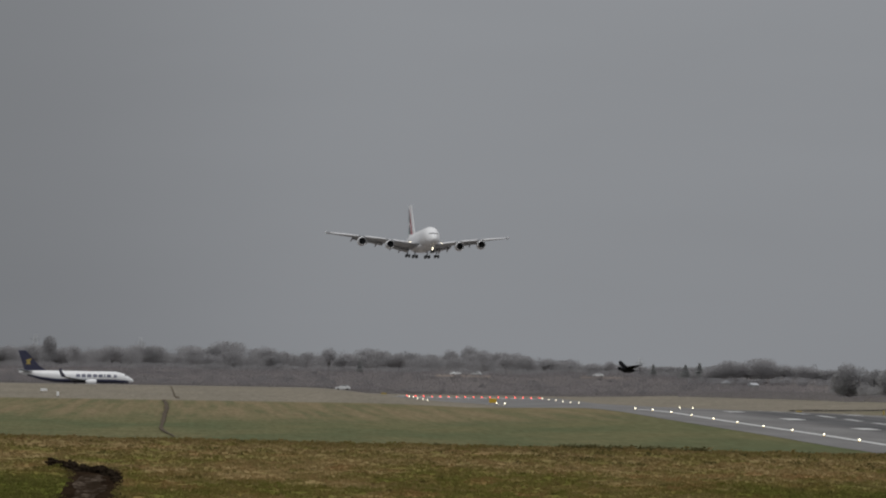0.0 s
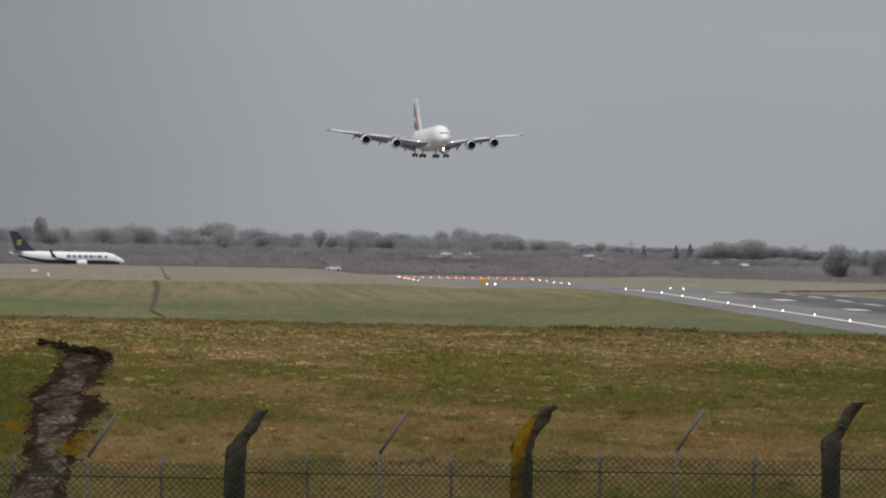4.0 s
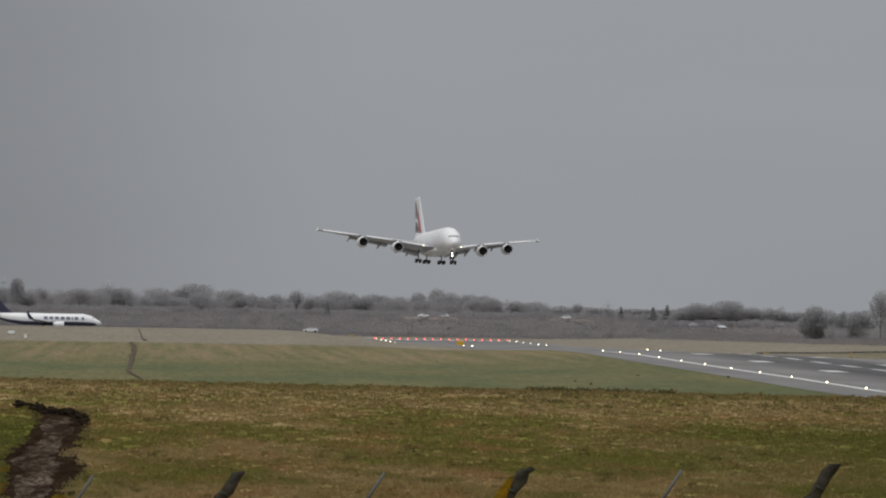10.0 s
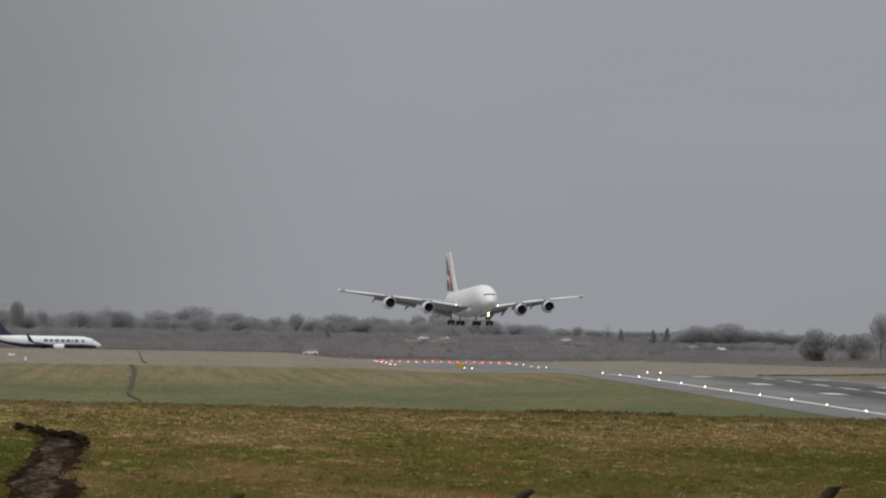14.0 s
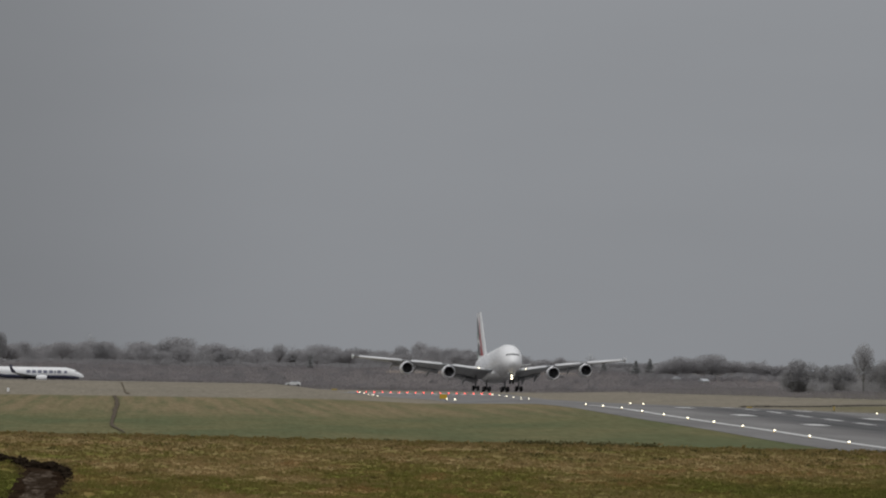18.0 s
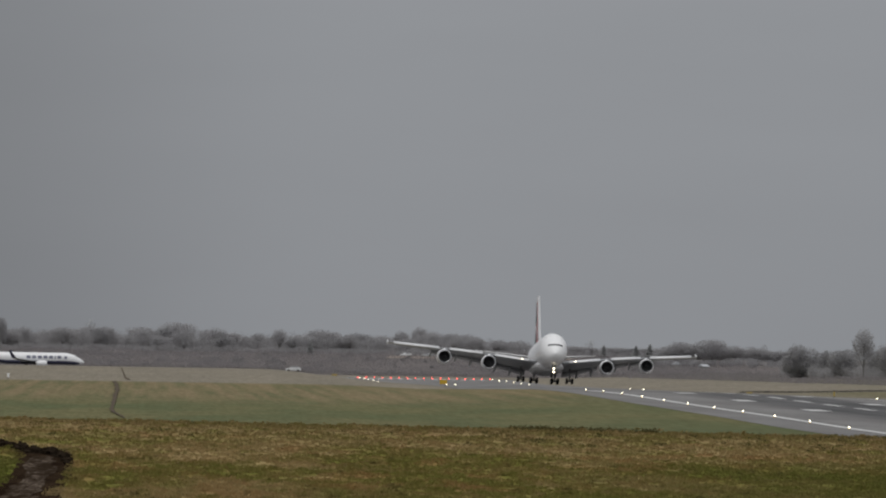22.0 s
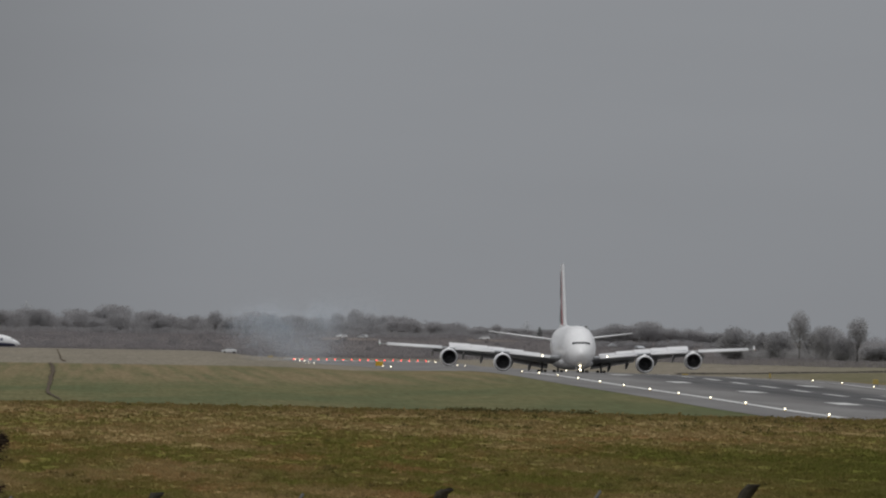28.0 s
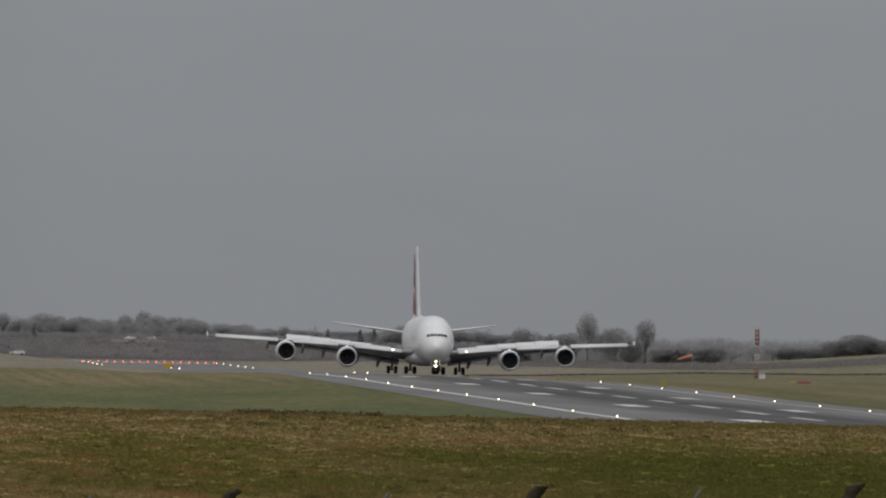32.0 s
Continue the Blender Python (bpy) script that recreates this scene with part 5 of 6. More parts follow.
            v = [(-side * hw, -dyy, -dz), (side * hw, dyy, dz), (side * hw, dyy + c, dz), (-side * hw, -dyy + c, -dz)]
            v += [(a, b, d + 0.06) for a, b, d in v]
            f = [(0, 1, 2, 3), (7, 6, 5, 4), (0, 4, 5, 1), (1, 5, 6, 2), (2, 6, 7, 3), (3, 7, 4, 0)]
            sp = part("spoiler", mesh("spoiler", v, f, M_SPOIL, False), wing, "pale spoiler panel", Matrix.Translation((side * xm, hy, hz)))
            AIR["spoiler"].append((sp, Vector((side * xm, hy, hz)), Vector((hw * 1.0, dyy * side, dz * side)).normalized(), 22 if xm > 12 else 24))
        for x, y, z in ((14.9, 24.3, 2.95), (25.7, 33.3, 3.9)):
            AIR["bend"].append((engine(holder, side * x, y, z, side), side))
        gear(holder, "wing_gear", side * 6.2, 33.0, 4.6, 2, 0.68, 0.70, 0.5)
        gear(holder, "body_gear", side * 2.65, 36.0, 3.0, 3, 0.76, 0.70, 0.5)
    nose = gear(holder, "nose_gear", 0.0, 5.0, 3.2, 1, 0.46, 0.63, 0.42)
    for x, z, r in ((0.0, 2.32, 0.19), (0.0, 1.5, 0.21)):
        part("taxi_light", lamp_disc(r, M_LAMP, "taxi_light"), nose, "lit lamp on the nose gear", Matrix.Translation((x, 4.3, z)))
    for side in (-1, 1):
        part("gear_door", mesh("gear_door", *box(side * 0.75 - 0.04, side * 0.75 + 0.04, 4.0, 6.6, 1.55, 2.5), M_WHITE, False), holder)
    return plane


JET = tagged(airliner(), "white double-deck four-engined airliner with its landing gear down", "airliner")


# ---- the twin-jet waiting at the holding point ----
def twinjet(m):
    plane = empty("parked_airliner", m)
    st = [(0, 0.1, 1.75, 2.0), (0.6, 0.7, 1.42, 2.65), (1.7, 1.25, 1.2, 3.35), (3.3, 1.66, 1.13, 4.3), (6.0, 1.88, 1.1, 5.0), (26, 1.88, 1.1, 5.05), (31, 1.55, 1.9, 5.05), (35.5, 0.8, 3.2, 4.9), (38.5, 0.2, 4.2, 4.7)]
    hull = part("fuselage", mesh("fuselage", *loft([body_ring(y, w, b, t, 20) for y, w, b, t in st]), M_WHITE), plane, "white upper hull")
    low = [body_ring(y, w * 0.99 + 0.03, b - 0.03, b + (t - b) * 0.50, 20) for y, w, b, t in st[2:8]]
    part("lower_hull", mesh("lower_hull", *loft(low), M_NAVY), plane, "dark navy underside")
    fin = loft([[(-0.2, 29.5, 5.0), (0.2, 29.5, 5.0), (0.2, 36.5, 5.0), (-0.2, 36.5, 5.0)], [(-0.18, 31.6, 6.6), (0.18, 31.6, 6.6), (0.18, 37, 6.6), (-0.18, 37, 6.6)], [(-0.1, 36.1, 11.6), (0.1, 36.1, 11.6), (0.1, 38.7, 11.6), (-0.1, 38.7, 11.6)]])
    tail = part("fin", mesh("fin", *fin, M_NAVY, False), plane, "navy fin with a yellow emblem")
    for side in (-1, 1):
        emblem = loft([[(side * 0.2, y, z) for y, z in ((34.0, 9.0), (36.2, 8.4), (35.6, 7.7), (36.3, 7.1), (34.4, 6.9), (34.8, 7.8))], [(side * 0.24, y, z) for y, z in ((34.0, 9.0), (36.2, 8.4), (35.6, 7.7), (36.3, 7.1), (34.4, 6.9), (34.8, 7.8))]])
        part("emblem", mesh("emblem", *emblem, M_EMBLEM, False), tail)
        w = loft([wing_section(side * 1.6, 13.5, 21.0, 1.75, 0.12), wing_section(side * 5.6, 16.2, 21.2, 2.1, 0.11), wing_section(side * 16.8, 22.4, 24.0, 3.1, 0.10)])
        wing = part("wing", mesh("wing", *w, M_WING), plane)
        let = loft([[(side * 16.8, 22.4, 3.1), (side * 16.95, 22.4, 3.1), (side * 16.95, 24.0, 3.1), (side * 16.8, 24.0, 3.1)], [(side * 17.5, 24.4, 5.6), (side * 17.6, 24.4, 5.6), (side * 17.6, 25.0, 5.6), (side * 17.5, 25.0, 5.6)]])
        part("winglet", mesh("winglet", *let, M_NAVY, False), wing)
        nac = moved(turned([(0, 0.86), (0.15, 0.98), (1.2, 1.08), (2.6, 1.0), (3.6, 0.8), (3.6, 0.6), (2.6, 0.6)], 18), Matrix.Translation((side * 4.85, 12.4, 1.35)))
        eng = part("engine", mesh("engine", *nac, M_WHITE), plane)
        part("fan", mesh("fan", *moved(turned([(0.5, 0.02), (0.75, 0.3), (0.8, 0.86)], 16), Matrix.Translation((side * 4.85, 12.4, 1.35))), M_DARKMETAL), eng)
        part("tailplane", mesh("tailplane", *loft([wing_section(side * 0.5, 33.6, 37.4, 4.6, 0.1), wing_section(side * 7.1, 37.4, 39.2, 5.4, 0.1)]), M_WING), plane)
        leg = part("main_gear", mesh("main_gear", *tube((side * 2.86, 19.4, 1.9), (side * 2.86, 19.4, 0.56), 0.14, 0.12), M_STRUT), plane)
        for s in (-1, 1):
            wheel(leg, side * 2.86 + s * 0.43, 19.4, 0.56, 0.56, 0.38)
        # title bars in place of lettering
        k = 0
        for y, wd in ((5.7, 1.0), (7.6, 1.5), (9.45, 0.5), (10.3, 1.55), (12.2, 1.55), (14.1, 1.55), (16.0, 1.5), (17.85, 1.5)):
            part("title_bar", mesh("title_bar", *box(side * 1.90 - 0.03, side * 1.90 + 0.03, y + 0.06 * wd, y + 0.92 * wd, 3.02, 3.98 if k else 3.85), M_TITLE, False), hull)
            k += 1
    part("beacon", mesh("beacon", *ball(0.2, 10, 6, (1, 1, 0.9), (0, 15.0, 5.08)), M_MASTRED), hull, "small red beacon on the roof")
    ng = part("nose_gear", mesh("nose_gear", *tube((0, 3.7, 1.3), (0, 3.7, 0.34), 0.1, 0.08), M_STRUT), plane)
    for s in (-1, 1):
        wheel(ng, s * 0.2, 3.7, 0.34, 0.34, 0.2)
    part("cockpit_window", mesh("cockpit_window", *loft([[(-0.8, 2.0, 3.25), (0.8, 2.0, 3.25), (1.3, 2.9, 3.45), (-1.3, 2.9, 3.45)], [(-0.6, 2.5, 3.75), (0.6, 2.5, 3.75), (1.05, 3.05, 3.9), (-1.05, 3.05, 3.9)]]), M_GLASS, False), hull, "dark cockpit glass")
    return plane


TWIN_X, TWIN_Y = -15.9, 3020.0
tagged(twinjet(Matrix.LocRotScale((TWIN_X, TWIN_Y, gz(-35, TWIN_Y) + 0.04), Euler((0, 0, radians(90))), None)), "white and navy twin-jet airliner waiting on the taxiway", "airliner")

# ---- runway lights ----
def light_fitting(material, r):
    """A stalk light on a small base with a glowing lens."""
    base = turned([(0.0, 0.16), (0.06, 0.16), (0.09, 0.07), (0.22, 0.06), (0.24, 0.11)], 10, "z", True)
    return mesh("base", *base, M_YELLOW), mesh("lens", *ball(r, 10, 6, (1, 1, 0.8), (0, 0, 0.24)), material)


def runway_light(x, y, meshes, label, group):
    ob = empty("runway_light", Matrix.Translation((x, y, gz(x, y) + 0.03)))
    part("base", meshes[0], ob)
    part("lens", meshes[1], ob)
    return tagged(ob, label, "runway light", group)


EDGE, EDGE_FAR, END = light_fitting(M_EDGE, 0.105), light_fitting(M_EDGE, 0.15), light_fitting(M_ENDRED, 0.22)
for k in list(range(0, 12)) + [22, 23] + [34, 35, 36, 37, 38]:
    y = 970 + 60 * k
    runway_light(NEAR_X, y, EDGE if k < 20 else EDGE_FAR, "lit white runway edge light on a short yellow stalk", "runway edge lights")
for k in [0, 1, 2, 3, 4, 5, 6, 7, 8, 9, 10] + [22, 23] + [33, 34, 35, 36, 37, 38]:
    y = 973 + 60 * k
    runway_light(FAR_X, y, EDGE if k < 20 else EDGE_FAR, "lit white runway edge light on a short yellow stalk", "runway edge lights")
for k in range(17):
    runway_light(NEAR_X + 3 * k, 3278, END, "lit red runway end light", "runway end lights")


# ---- airfield signs, mast, windsock ----
def sign_board(x, y, w, h, material, label):
    z = gz(x, y)
    ob = empty("airfield_sign", Matrix.Translation((x, y, z)))
    part("board", mesh("board", *box(-w / 2, w / 2, -0.12, 0.12, 0.35, 0.35 + h, 0.03), material, False), ob)
    for s in (-1, 1):
        part("leg", mesh("leg", *tube((s * w * 0.35, 0, 0), (s * w * 0.35, 0, 0.36), 0.05, 0.05, 6), M_GALV), ob)
    return tagged(ob, label, "sign")


sign_board(78.6, 2280, 1.9, 1.15, M_YELLOW, "yellow airfield guidance sign beside the runway")
sign_board(56.5, 2520, 1.5, 0.45, M_EMBLEM, "low yellow airfield marker board in the grass")
sign_board(61.5, 2520, 2.4, 0.35, M_MASTWHITE, "low white marker board in the grass")
sign_board(137.5, 2010, 1.3, 0.9, M_EMBLEM, "yellow airfield sign in the grass beyond the runway")
sign_board(158.0, 2030, 0.4, 1.0, M_EMBLEM, "narrow yellow marker post in the grass")
sign_board(133.5, 1490, 0.9, 0.8, M_EMBLEM, "yellow sign at the far runway edge")
sign_board(-25.7, 1885, 0.5, 0.8, M_WHITE, "small white marker board in bleached grass")
sign_board(-31.6, 2080, 1.5, 0.55, M_WHITE, "white equipment board in bleached grass")


def mast():
    x, y = 99.95 * 2.05, 2050.0
    z0 = gz(x, y)
    top = EYE_Z - 0.25 * 2.05
    h = top - z0
    ob = empty("striped_mast", Matrix.Translation((x, y, z0)))
    n = 4
    for k, mt in zip(range(n), (M_MASTRED, M_MASTWHITE, M_MASTWHITE, M_MASTRED)):
        a, b = h * k / n, h * (k + 1) / n
        pieces = [tube((sx * 0.38, sy * 0.38, a), (sx * 0.38, sy * 0.38, b), 0.10, 0.10, 6) for sx in (-1, 1) for sy in (-1, 1)]
        m_ = 3
        for i in range(m_):
            z1, z2 = a + (b - a) * i / m_, a + (b - a) * (i + 1) / m_
            for sx, sy, tx_, ty_ in ((-1, -1, 1, -1), (1, -1, 1, 1), (1, 1, -1, 1), (-1, 1, -1, -1)):
                pieces.append(tube((sx * 0.38, sy * 0.38, z1), (tx_ * 0.38, ty_ * 0.38, z2), 0.07, 0.07, 5))
                pieces.append(tube((sx * 0.38, sy * 0.38, z2), (tx_ * 0.38, ty_ * 0.38, z1), 0.07, 0.07, 5))
        part("mast_section", mesh("mast_section", *geo_join(*pieces), mt), ob, "red lattice section" if mt is M_MASTRED else "white lattice section")
    part("antenna", mesh("antenna", *geo_join(tube((0, 0, h - 3.2), (0, -0.5, h - 3.2), 0.5, 0.5, 12), tube((0.3, 0, h), (0.3, 0, h + 0.5), 0.05, 0.05, 6)), M_MASTRED), ob)
    tagged(ob, "red and white striped lattice mast", "mast")
    hut = empty("equipment_hut", Matrix.Translation((x + 1.0, y - 2, gz(x + 1.0, y - 2))))
    part("walls", mesh("walls", *box(-0.75, 0.75, -0.7, 0.7, 0, 1.36, 0.04), M_WHITE, False), hut)
    part("roof", mesh("roof", *box(-1.2, 1.2, -1.0, 1.0, 1.36, 1.5, 0.03), M_ROOF, False), hut)
    tagged(hut, "small white equipment hut at the foot of the mast", "hut")


mast()


def windsock():
    x, y = 92.75 * 2.3, 2300.0
    z0 = gz(x, y)
    top = EYE_Z - 3.2 * 2.3
    h = top - z0
    ob = empty("windsock", Matrix.Translation((x, y, z0)))
    part("pole", mesh("pole", *tube((0, 0, 0), (0, 0, h), 0.09, 0.06, 8), M_MASTWHITE), ob)
    sock = [[(-s * 3.7 , rr * math.cos(t), h - 0.35 - s * 0.75 - 0.25 * s * s + rr * math.sin(t)) for t in (2 * math.pi * i / 12 for i in range(12))] for s, rr in ((0.0, 0.45), (0.3, 0.42), (0.6, 0.36), (1.0, 0.25))]
    part("sleeve", mesh("sleeve", *loft(sock, False), M_ORANGE), ob, "orange cloth sleeve streaming in the wind")
    tagged(ob, "orange windsock streaming on a pale pole", "windsock")


windsock()


def barrier():
    x, y = 104.7 * 1.86, 1860.0
    ob = empty("marker_barrier", Matrix.Translation((x, y, gz(x, y))))
    part("body", mesh("body", *box(-0.3, 2.4, -0.3, 0.3, 0.0, 0.7, 0.1), M_MASTRED, False), ob)
    part("end", mesh("end", *box(-1.9, -0.7, -0.3, 0.3, 0.0, 0.45, 0.1), M_EMBLEM, False), ob)
    tagged(ob, "low red and yellow marker barrier in the grass", "barrier")


barrier()


# ---- cars and roofs on the rising ground ----
def car(b, dist, material, rz, label):
    x = b / 1000 * dist
    ob = empty("car", Matrix.LocRotScale((x, dist, gz(x, dist)), Euler((0, 0, radians(rz))), None))
    prof = [(-2.2, 0.35), (-2.25, 0.75), (-2.0, 0.95), (-1.1, 1.02), (-0.55, 1.45), (1.2, 1.48), (1.95, 1.05), (2.2, 0.95), (2.22, 0.4)]
    rings = [[(px, s * (0.86 if pz < 1.1 else 0.7), pz) for px, pz in prof] for s in (-1, 1)]
    body = part("body", mesh("body", *loft(rings), material, False), ob)
    for s in (-1, 1):
        glass = [(-0.95, s * 0.80, 1.05), (-0.5, s * 0.75, 1.38), (1.15, s * 0.75, 1.40), (1.7, s * 0.80, 1.08)]
        part("side_window", mesh("side_window", [(p[0], p[1] + s * 0.02, p[2]) for p in glass] + [(p[0], p[1] - s * 0.05, p[2]) for p in glass], [(0, 1, 2, 3), (7, 6, 5, 4), (0, 4, 5, 1), (1, 5, 6, 2), (2, 6, 7, 3), (3, 7, 4, 0)], M_GLASS, False), body)
        for wx in (-1.4, 1.35):
            part("wheel", mesh("wheel", *moved(turned([(-0.1, 0.05), (-0.1, 0.32), (0.1, 0.32), (0.1, 0.05)], 12), Matrix.Translation((wx, s * 0.78, 0.32))), M_TYRE), ob)
    return tagged(ob, label, "car")


car(17.86, 2620, M_CARWHITE, 0, "white car parked on the perimeter road")
car(30.3, 3640, M_CARWHITE, 30, "white car parked below the woods")
car(32.6, 3640, M_CARDARK, -35, "silver car parked below the woods")
car(46.08, 3650, M_CARWHITE, 0, "white car parked below the woods")


def building(b, dist, w, d, h, rz, label):
    x = b / 1000 * dist
    ob = empty("farm_building", pose(x, dist, gz(x, dist), 0, 0, rz))
    part("wall", mesh("wall", *box(-w / 2, w / 2, -d / 2, d / 2, 0, h * 0.55), M_BLOCK, False), ob)
    r = loft([[(-w / 2 - 0.3, -d / 2 - 0.3, h * 0.55), (-w / 2 - 0.3, d / 2 + 0.3, h * 0.55), (-w / 2 - 0.3, 0, h)], [(w / 2 + 0.3, -d / 2 - 0.3, h * 0.55), (w / 2 + 0.3, d / 2 + 0.3, h * 0.55), (w / 2 + 0.3, 0, h)]])
    part("roof", mesh("roof", *r, M_ROOF, False), ob)
    return tagged(ob, label, "building")


building(60.3, 3525, 4.5, 3.2, 2.9, 90, "small pale-roofed building among far trees")
building(63.3, 3522, 2.6, 4, 2.0, 24, "low pale building among far trees")


# ---- lattice pylons on the skyline ----
def pylon_mesh():
    pieces = []
    def half(z):
        return 3.0 * (1 - z / 40.0) + 0.5
    for sx in (-1, 1):
        for sy in (-1, 1):
            pieces.append(tube((sx * half(0), sy * half(0), -3), (sx * half(38), sy * half(38), 38), 0.16, 0.1, 4))
    for k in range(9):
        z1, z2 = k * 4.2, (k + 1) * 4.2
        for s in (-1, 1):
            pieces.append(tube((-half(z1), s * half(z1), z1), (half(z2), s * half(z2), z2), 0.09, 0.09, 4))
            pieces.append(tube((half(z1), s * half(z1), z1), (-half(z2), s * half(z2), z2), 0.09, 0.09, 4))
    arms = []
    for z, w in ((25, 3.2), (30, 4.0), (35, 2.9)):
        arm = []
        for s in (-1, 1):
            arm.append(tube((s * half(z), 0, z + 0.8), (s * w, 0, z), 0.12, 0.06, 4))
            arm.append(tube((-s * half(z), 0, z - 0.6), (s * w, 0, z), 0.12, 0.06, 4))
        arms.append(mesh("crossarm", *geo_join(*arm), M_PYLON))
    return mesh("tower", *geo_join(*pieces), M_PYLON), arms


PY = pylon_mesh()
for b, e in ((31.78, 0.2), (50.74, -0.3), (-4.61, 1.1), (-16.2, 1.3), (95.6, -1.2)):
    dist = 4600
    x = b / 1000 * dist
    top = EYE_Z + e / 1000 * dist
    ob = empty("electricity_pylon", Matrix.Translation((x, dist, top - 38)))
    part("tower", PY[0], ob)
    for arm in PY[1]:
        part("crossarm", arm, ob)
    tagged(ob, "grey steel lattice electricity pylon", "pylon", "pylons on the skyline")


# ---- the perimeter fence in front of the field ----
FENCE_Y, STEP, X_POST = 72.0, 2.37, 2.82
BEND, ARM = 2.48, 0.42


def rough_column(stations, seed, rough):
    """A worn square bar with chamfered corners through (x, z, half width, half depth) stations."""
    rings = []
    for x, z, w, d in stations:
        c = 0.3 * w
        ring = [(x - w + c, -d), (x + w - c, -d), (x + w, -d + c), (x + w, d - c), (x + w - c, d), (x - w + c, d), (x - w, d - c), (x - w, -d + c)]
        rings.append([(a + rough * noise.noise((a * 9 + seed, b * 9, z * 14)), b + rough * noise.noise((a * 9, b * 9 + seed, z * 7)), z + rough * noise.noise((a * 20, b * 9, z + seed))) for a, b in ring])
    return loft(rings)


def fence_post(x, y, material, label):
    """A concrete post with a cranked, tapering arm, chipped and crusted."""
    z = gz(x, y) - 0.35 + 0.025 * (x - X_POST)
    ob = empty("fence_post", Matrix.Translation((x, y, z)))
    w, b = 0.076, BEND + 0.36
    up = [(0, 0.25 * k, w, w) for k in range(int(b / 0.25) + 1)] + [(0, b - 0.02, w, w), (0.006, b + 0.045, w * 0.96, w), (0.034, b + 0.075, w * 0.74, w * 0.9)]
    arm = [(0.034 + 0.178 * u, b + 0.075 + 0.265 * u, w * (0.74 - 0.12 * u), w * 0.85) for u in (0.2, 0.4, 0.6, 0.8, 0.93, 1.0)]
    part("post", mesh("post", *rough_column(up + arm, x, 0.03), M_CONCRETE), ob)
    if material is M_LICHEN:
        crust = [(-0.035, 0.6 + 0.2 * k, 0.052, 0.066) for k in range(int((b - 0.6) / 0.2) + 1)] + [(-0.03, b, 0.056, 0.07), (0.0, b + 0.09, 0.058, 0.068), (0.05, b + 0.17, 0.044, 0.064), (0.10, b + 0.24, 0.026, 0.055), (0.135, b + 0.29, 0.01, 0.03)]
        part("lichen", mesh("lichen", *[[(p[0] - 0.012, p[1] - 0.022, p[2]) for p in v] if k == 0 else v for k, v in enumerate(rough_column(crust, x + 3, 0.035))], M_LICHEN), ob, "orange lichen crust")
    part("wire_tie", mesh("wire_tie", *tube((0.05, -0.085, b + 0.17), (0.13, -0.08, b + 0.14), 0.008, 0.008, 6), M_WIRE), ob)
    return tagged(ob, label, "fence post", "perimeter fence posts")


def stake(x, y):
    z = gz(x, y) - 0.35 + 0.025 * (x - X_POST)
    ob = empty("fence_stake", Matrix.Translation((x, y, z)))
    part("upright", mesh("upright", *tube((0, 0, 0), (0, 0, BEND + 0.35), 0.011, 0.011, 6), M_GALV), ob)
    part("arm", mesh("arm", *tube((0, 0, BEND + 0.33), (0.22, 0, BEND + 0.67), 0.016, 0.014, 6), M_GALV), ob)
    return tagged(ob, "thin grey cranked steel fence stake", "fence stake", "perimeter fence stakes")


def mesh_panel():
    """Chain-link of two sets of crossing zigzag wires, and its line wires."""
    pieces = []
    c = 0.0549
    nx, h = 43, BEND + 0.28
    nz = int(h / c)
    for i in range(nx + 1):
        for k in range(2):
            pts = []
            for j in range(nz + 1):
                dx = (c / 2 if (j + k) % 2 else -c / 2)
                pts.append((i * STEP / nx + dx, 0.004 * (1 if k else -1), h - j * c))
            r = 0.004
            v, f = [], []
            for p in pts:
                v += [(p[0] - r, p[1] - r, p[2]), (p[0] + r, p[1] - r, p[2]), (p[0], p[1] + r, p[2])]
            for j in range(nz):
                a = 3 * j
                f += [(a, a + 1, a + 4, a + 3), (a + 1, a + 2, a + 5, a + 4), (a + 2, a, a + 3, a + 5)]
            pieces.append((v, f))
    wires = [tube((0, 0.012, z), (STEP, 0.012, z), 0.006, 0.006, 5) for z in (h - 0.12, 1.3, 0.3)]
    return mesh("chain_link", *geo_join(*pieces), M_WIRE), mesh("line_wire", *geo_join(*wires), M_WIRE)


PANEL = mesh_panel()
POSTS = (-4.15, -1.82, 0.53, X_POST, 5.275, 7.82, 10.3, 12.7, 15.1)
for k, x, x_next in zip(range(-3, 5), POSTS, POSTS[1:]):
    fence_post(x, FENCE_Y, M_LICHEN if k == 0 else M_CONCRETE, "concrete fence post with a cranked top and orange lichen" if k == 0 else "weathered grey concrete fence post with a cranked top")
    stake(0.5 * (x + x_next), FENCE_Y + 0.02)
    fz = gz(x, FENCE_Y) - 0.35 + 0.021 * (x + 0.5 * STEP - X_POST)
    ob = empty("wire_fence", Matrix.LocRotScale((x, FENCE_Y - 0.11, fz), None, ((x_next - x) / STEP, 1, 1)))
    part("chain_link", PANEL[0], ob)
    part("line_wire", PANEL[1], ob)
    for q in (0.25, 0.75):
        part("dropper", mesh("dropper", *box(q * STEP - 0.012, q * STEP + 0.012, 0.02, 0.035, 0.0, BEND + 0.33, 0.004), M_GALV), ob, "grey steel dropper")
    tagged(ob, "dark chain-link fence panel between concrete posts", "fence", "perimeter fence panels")


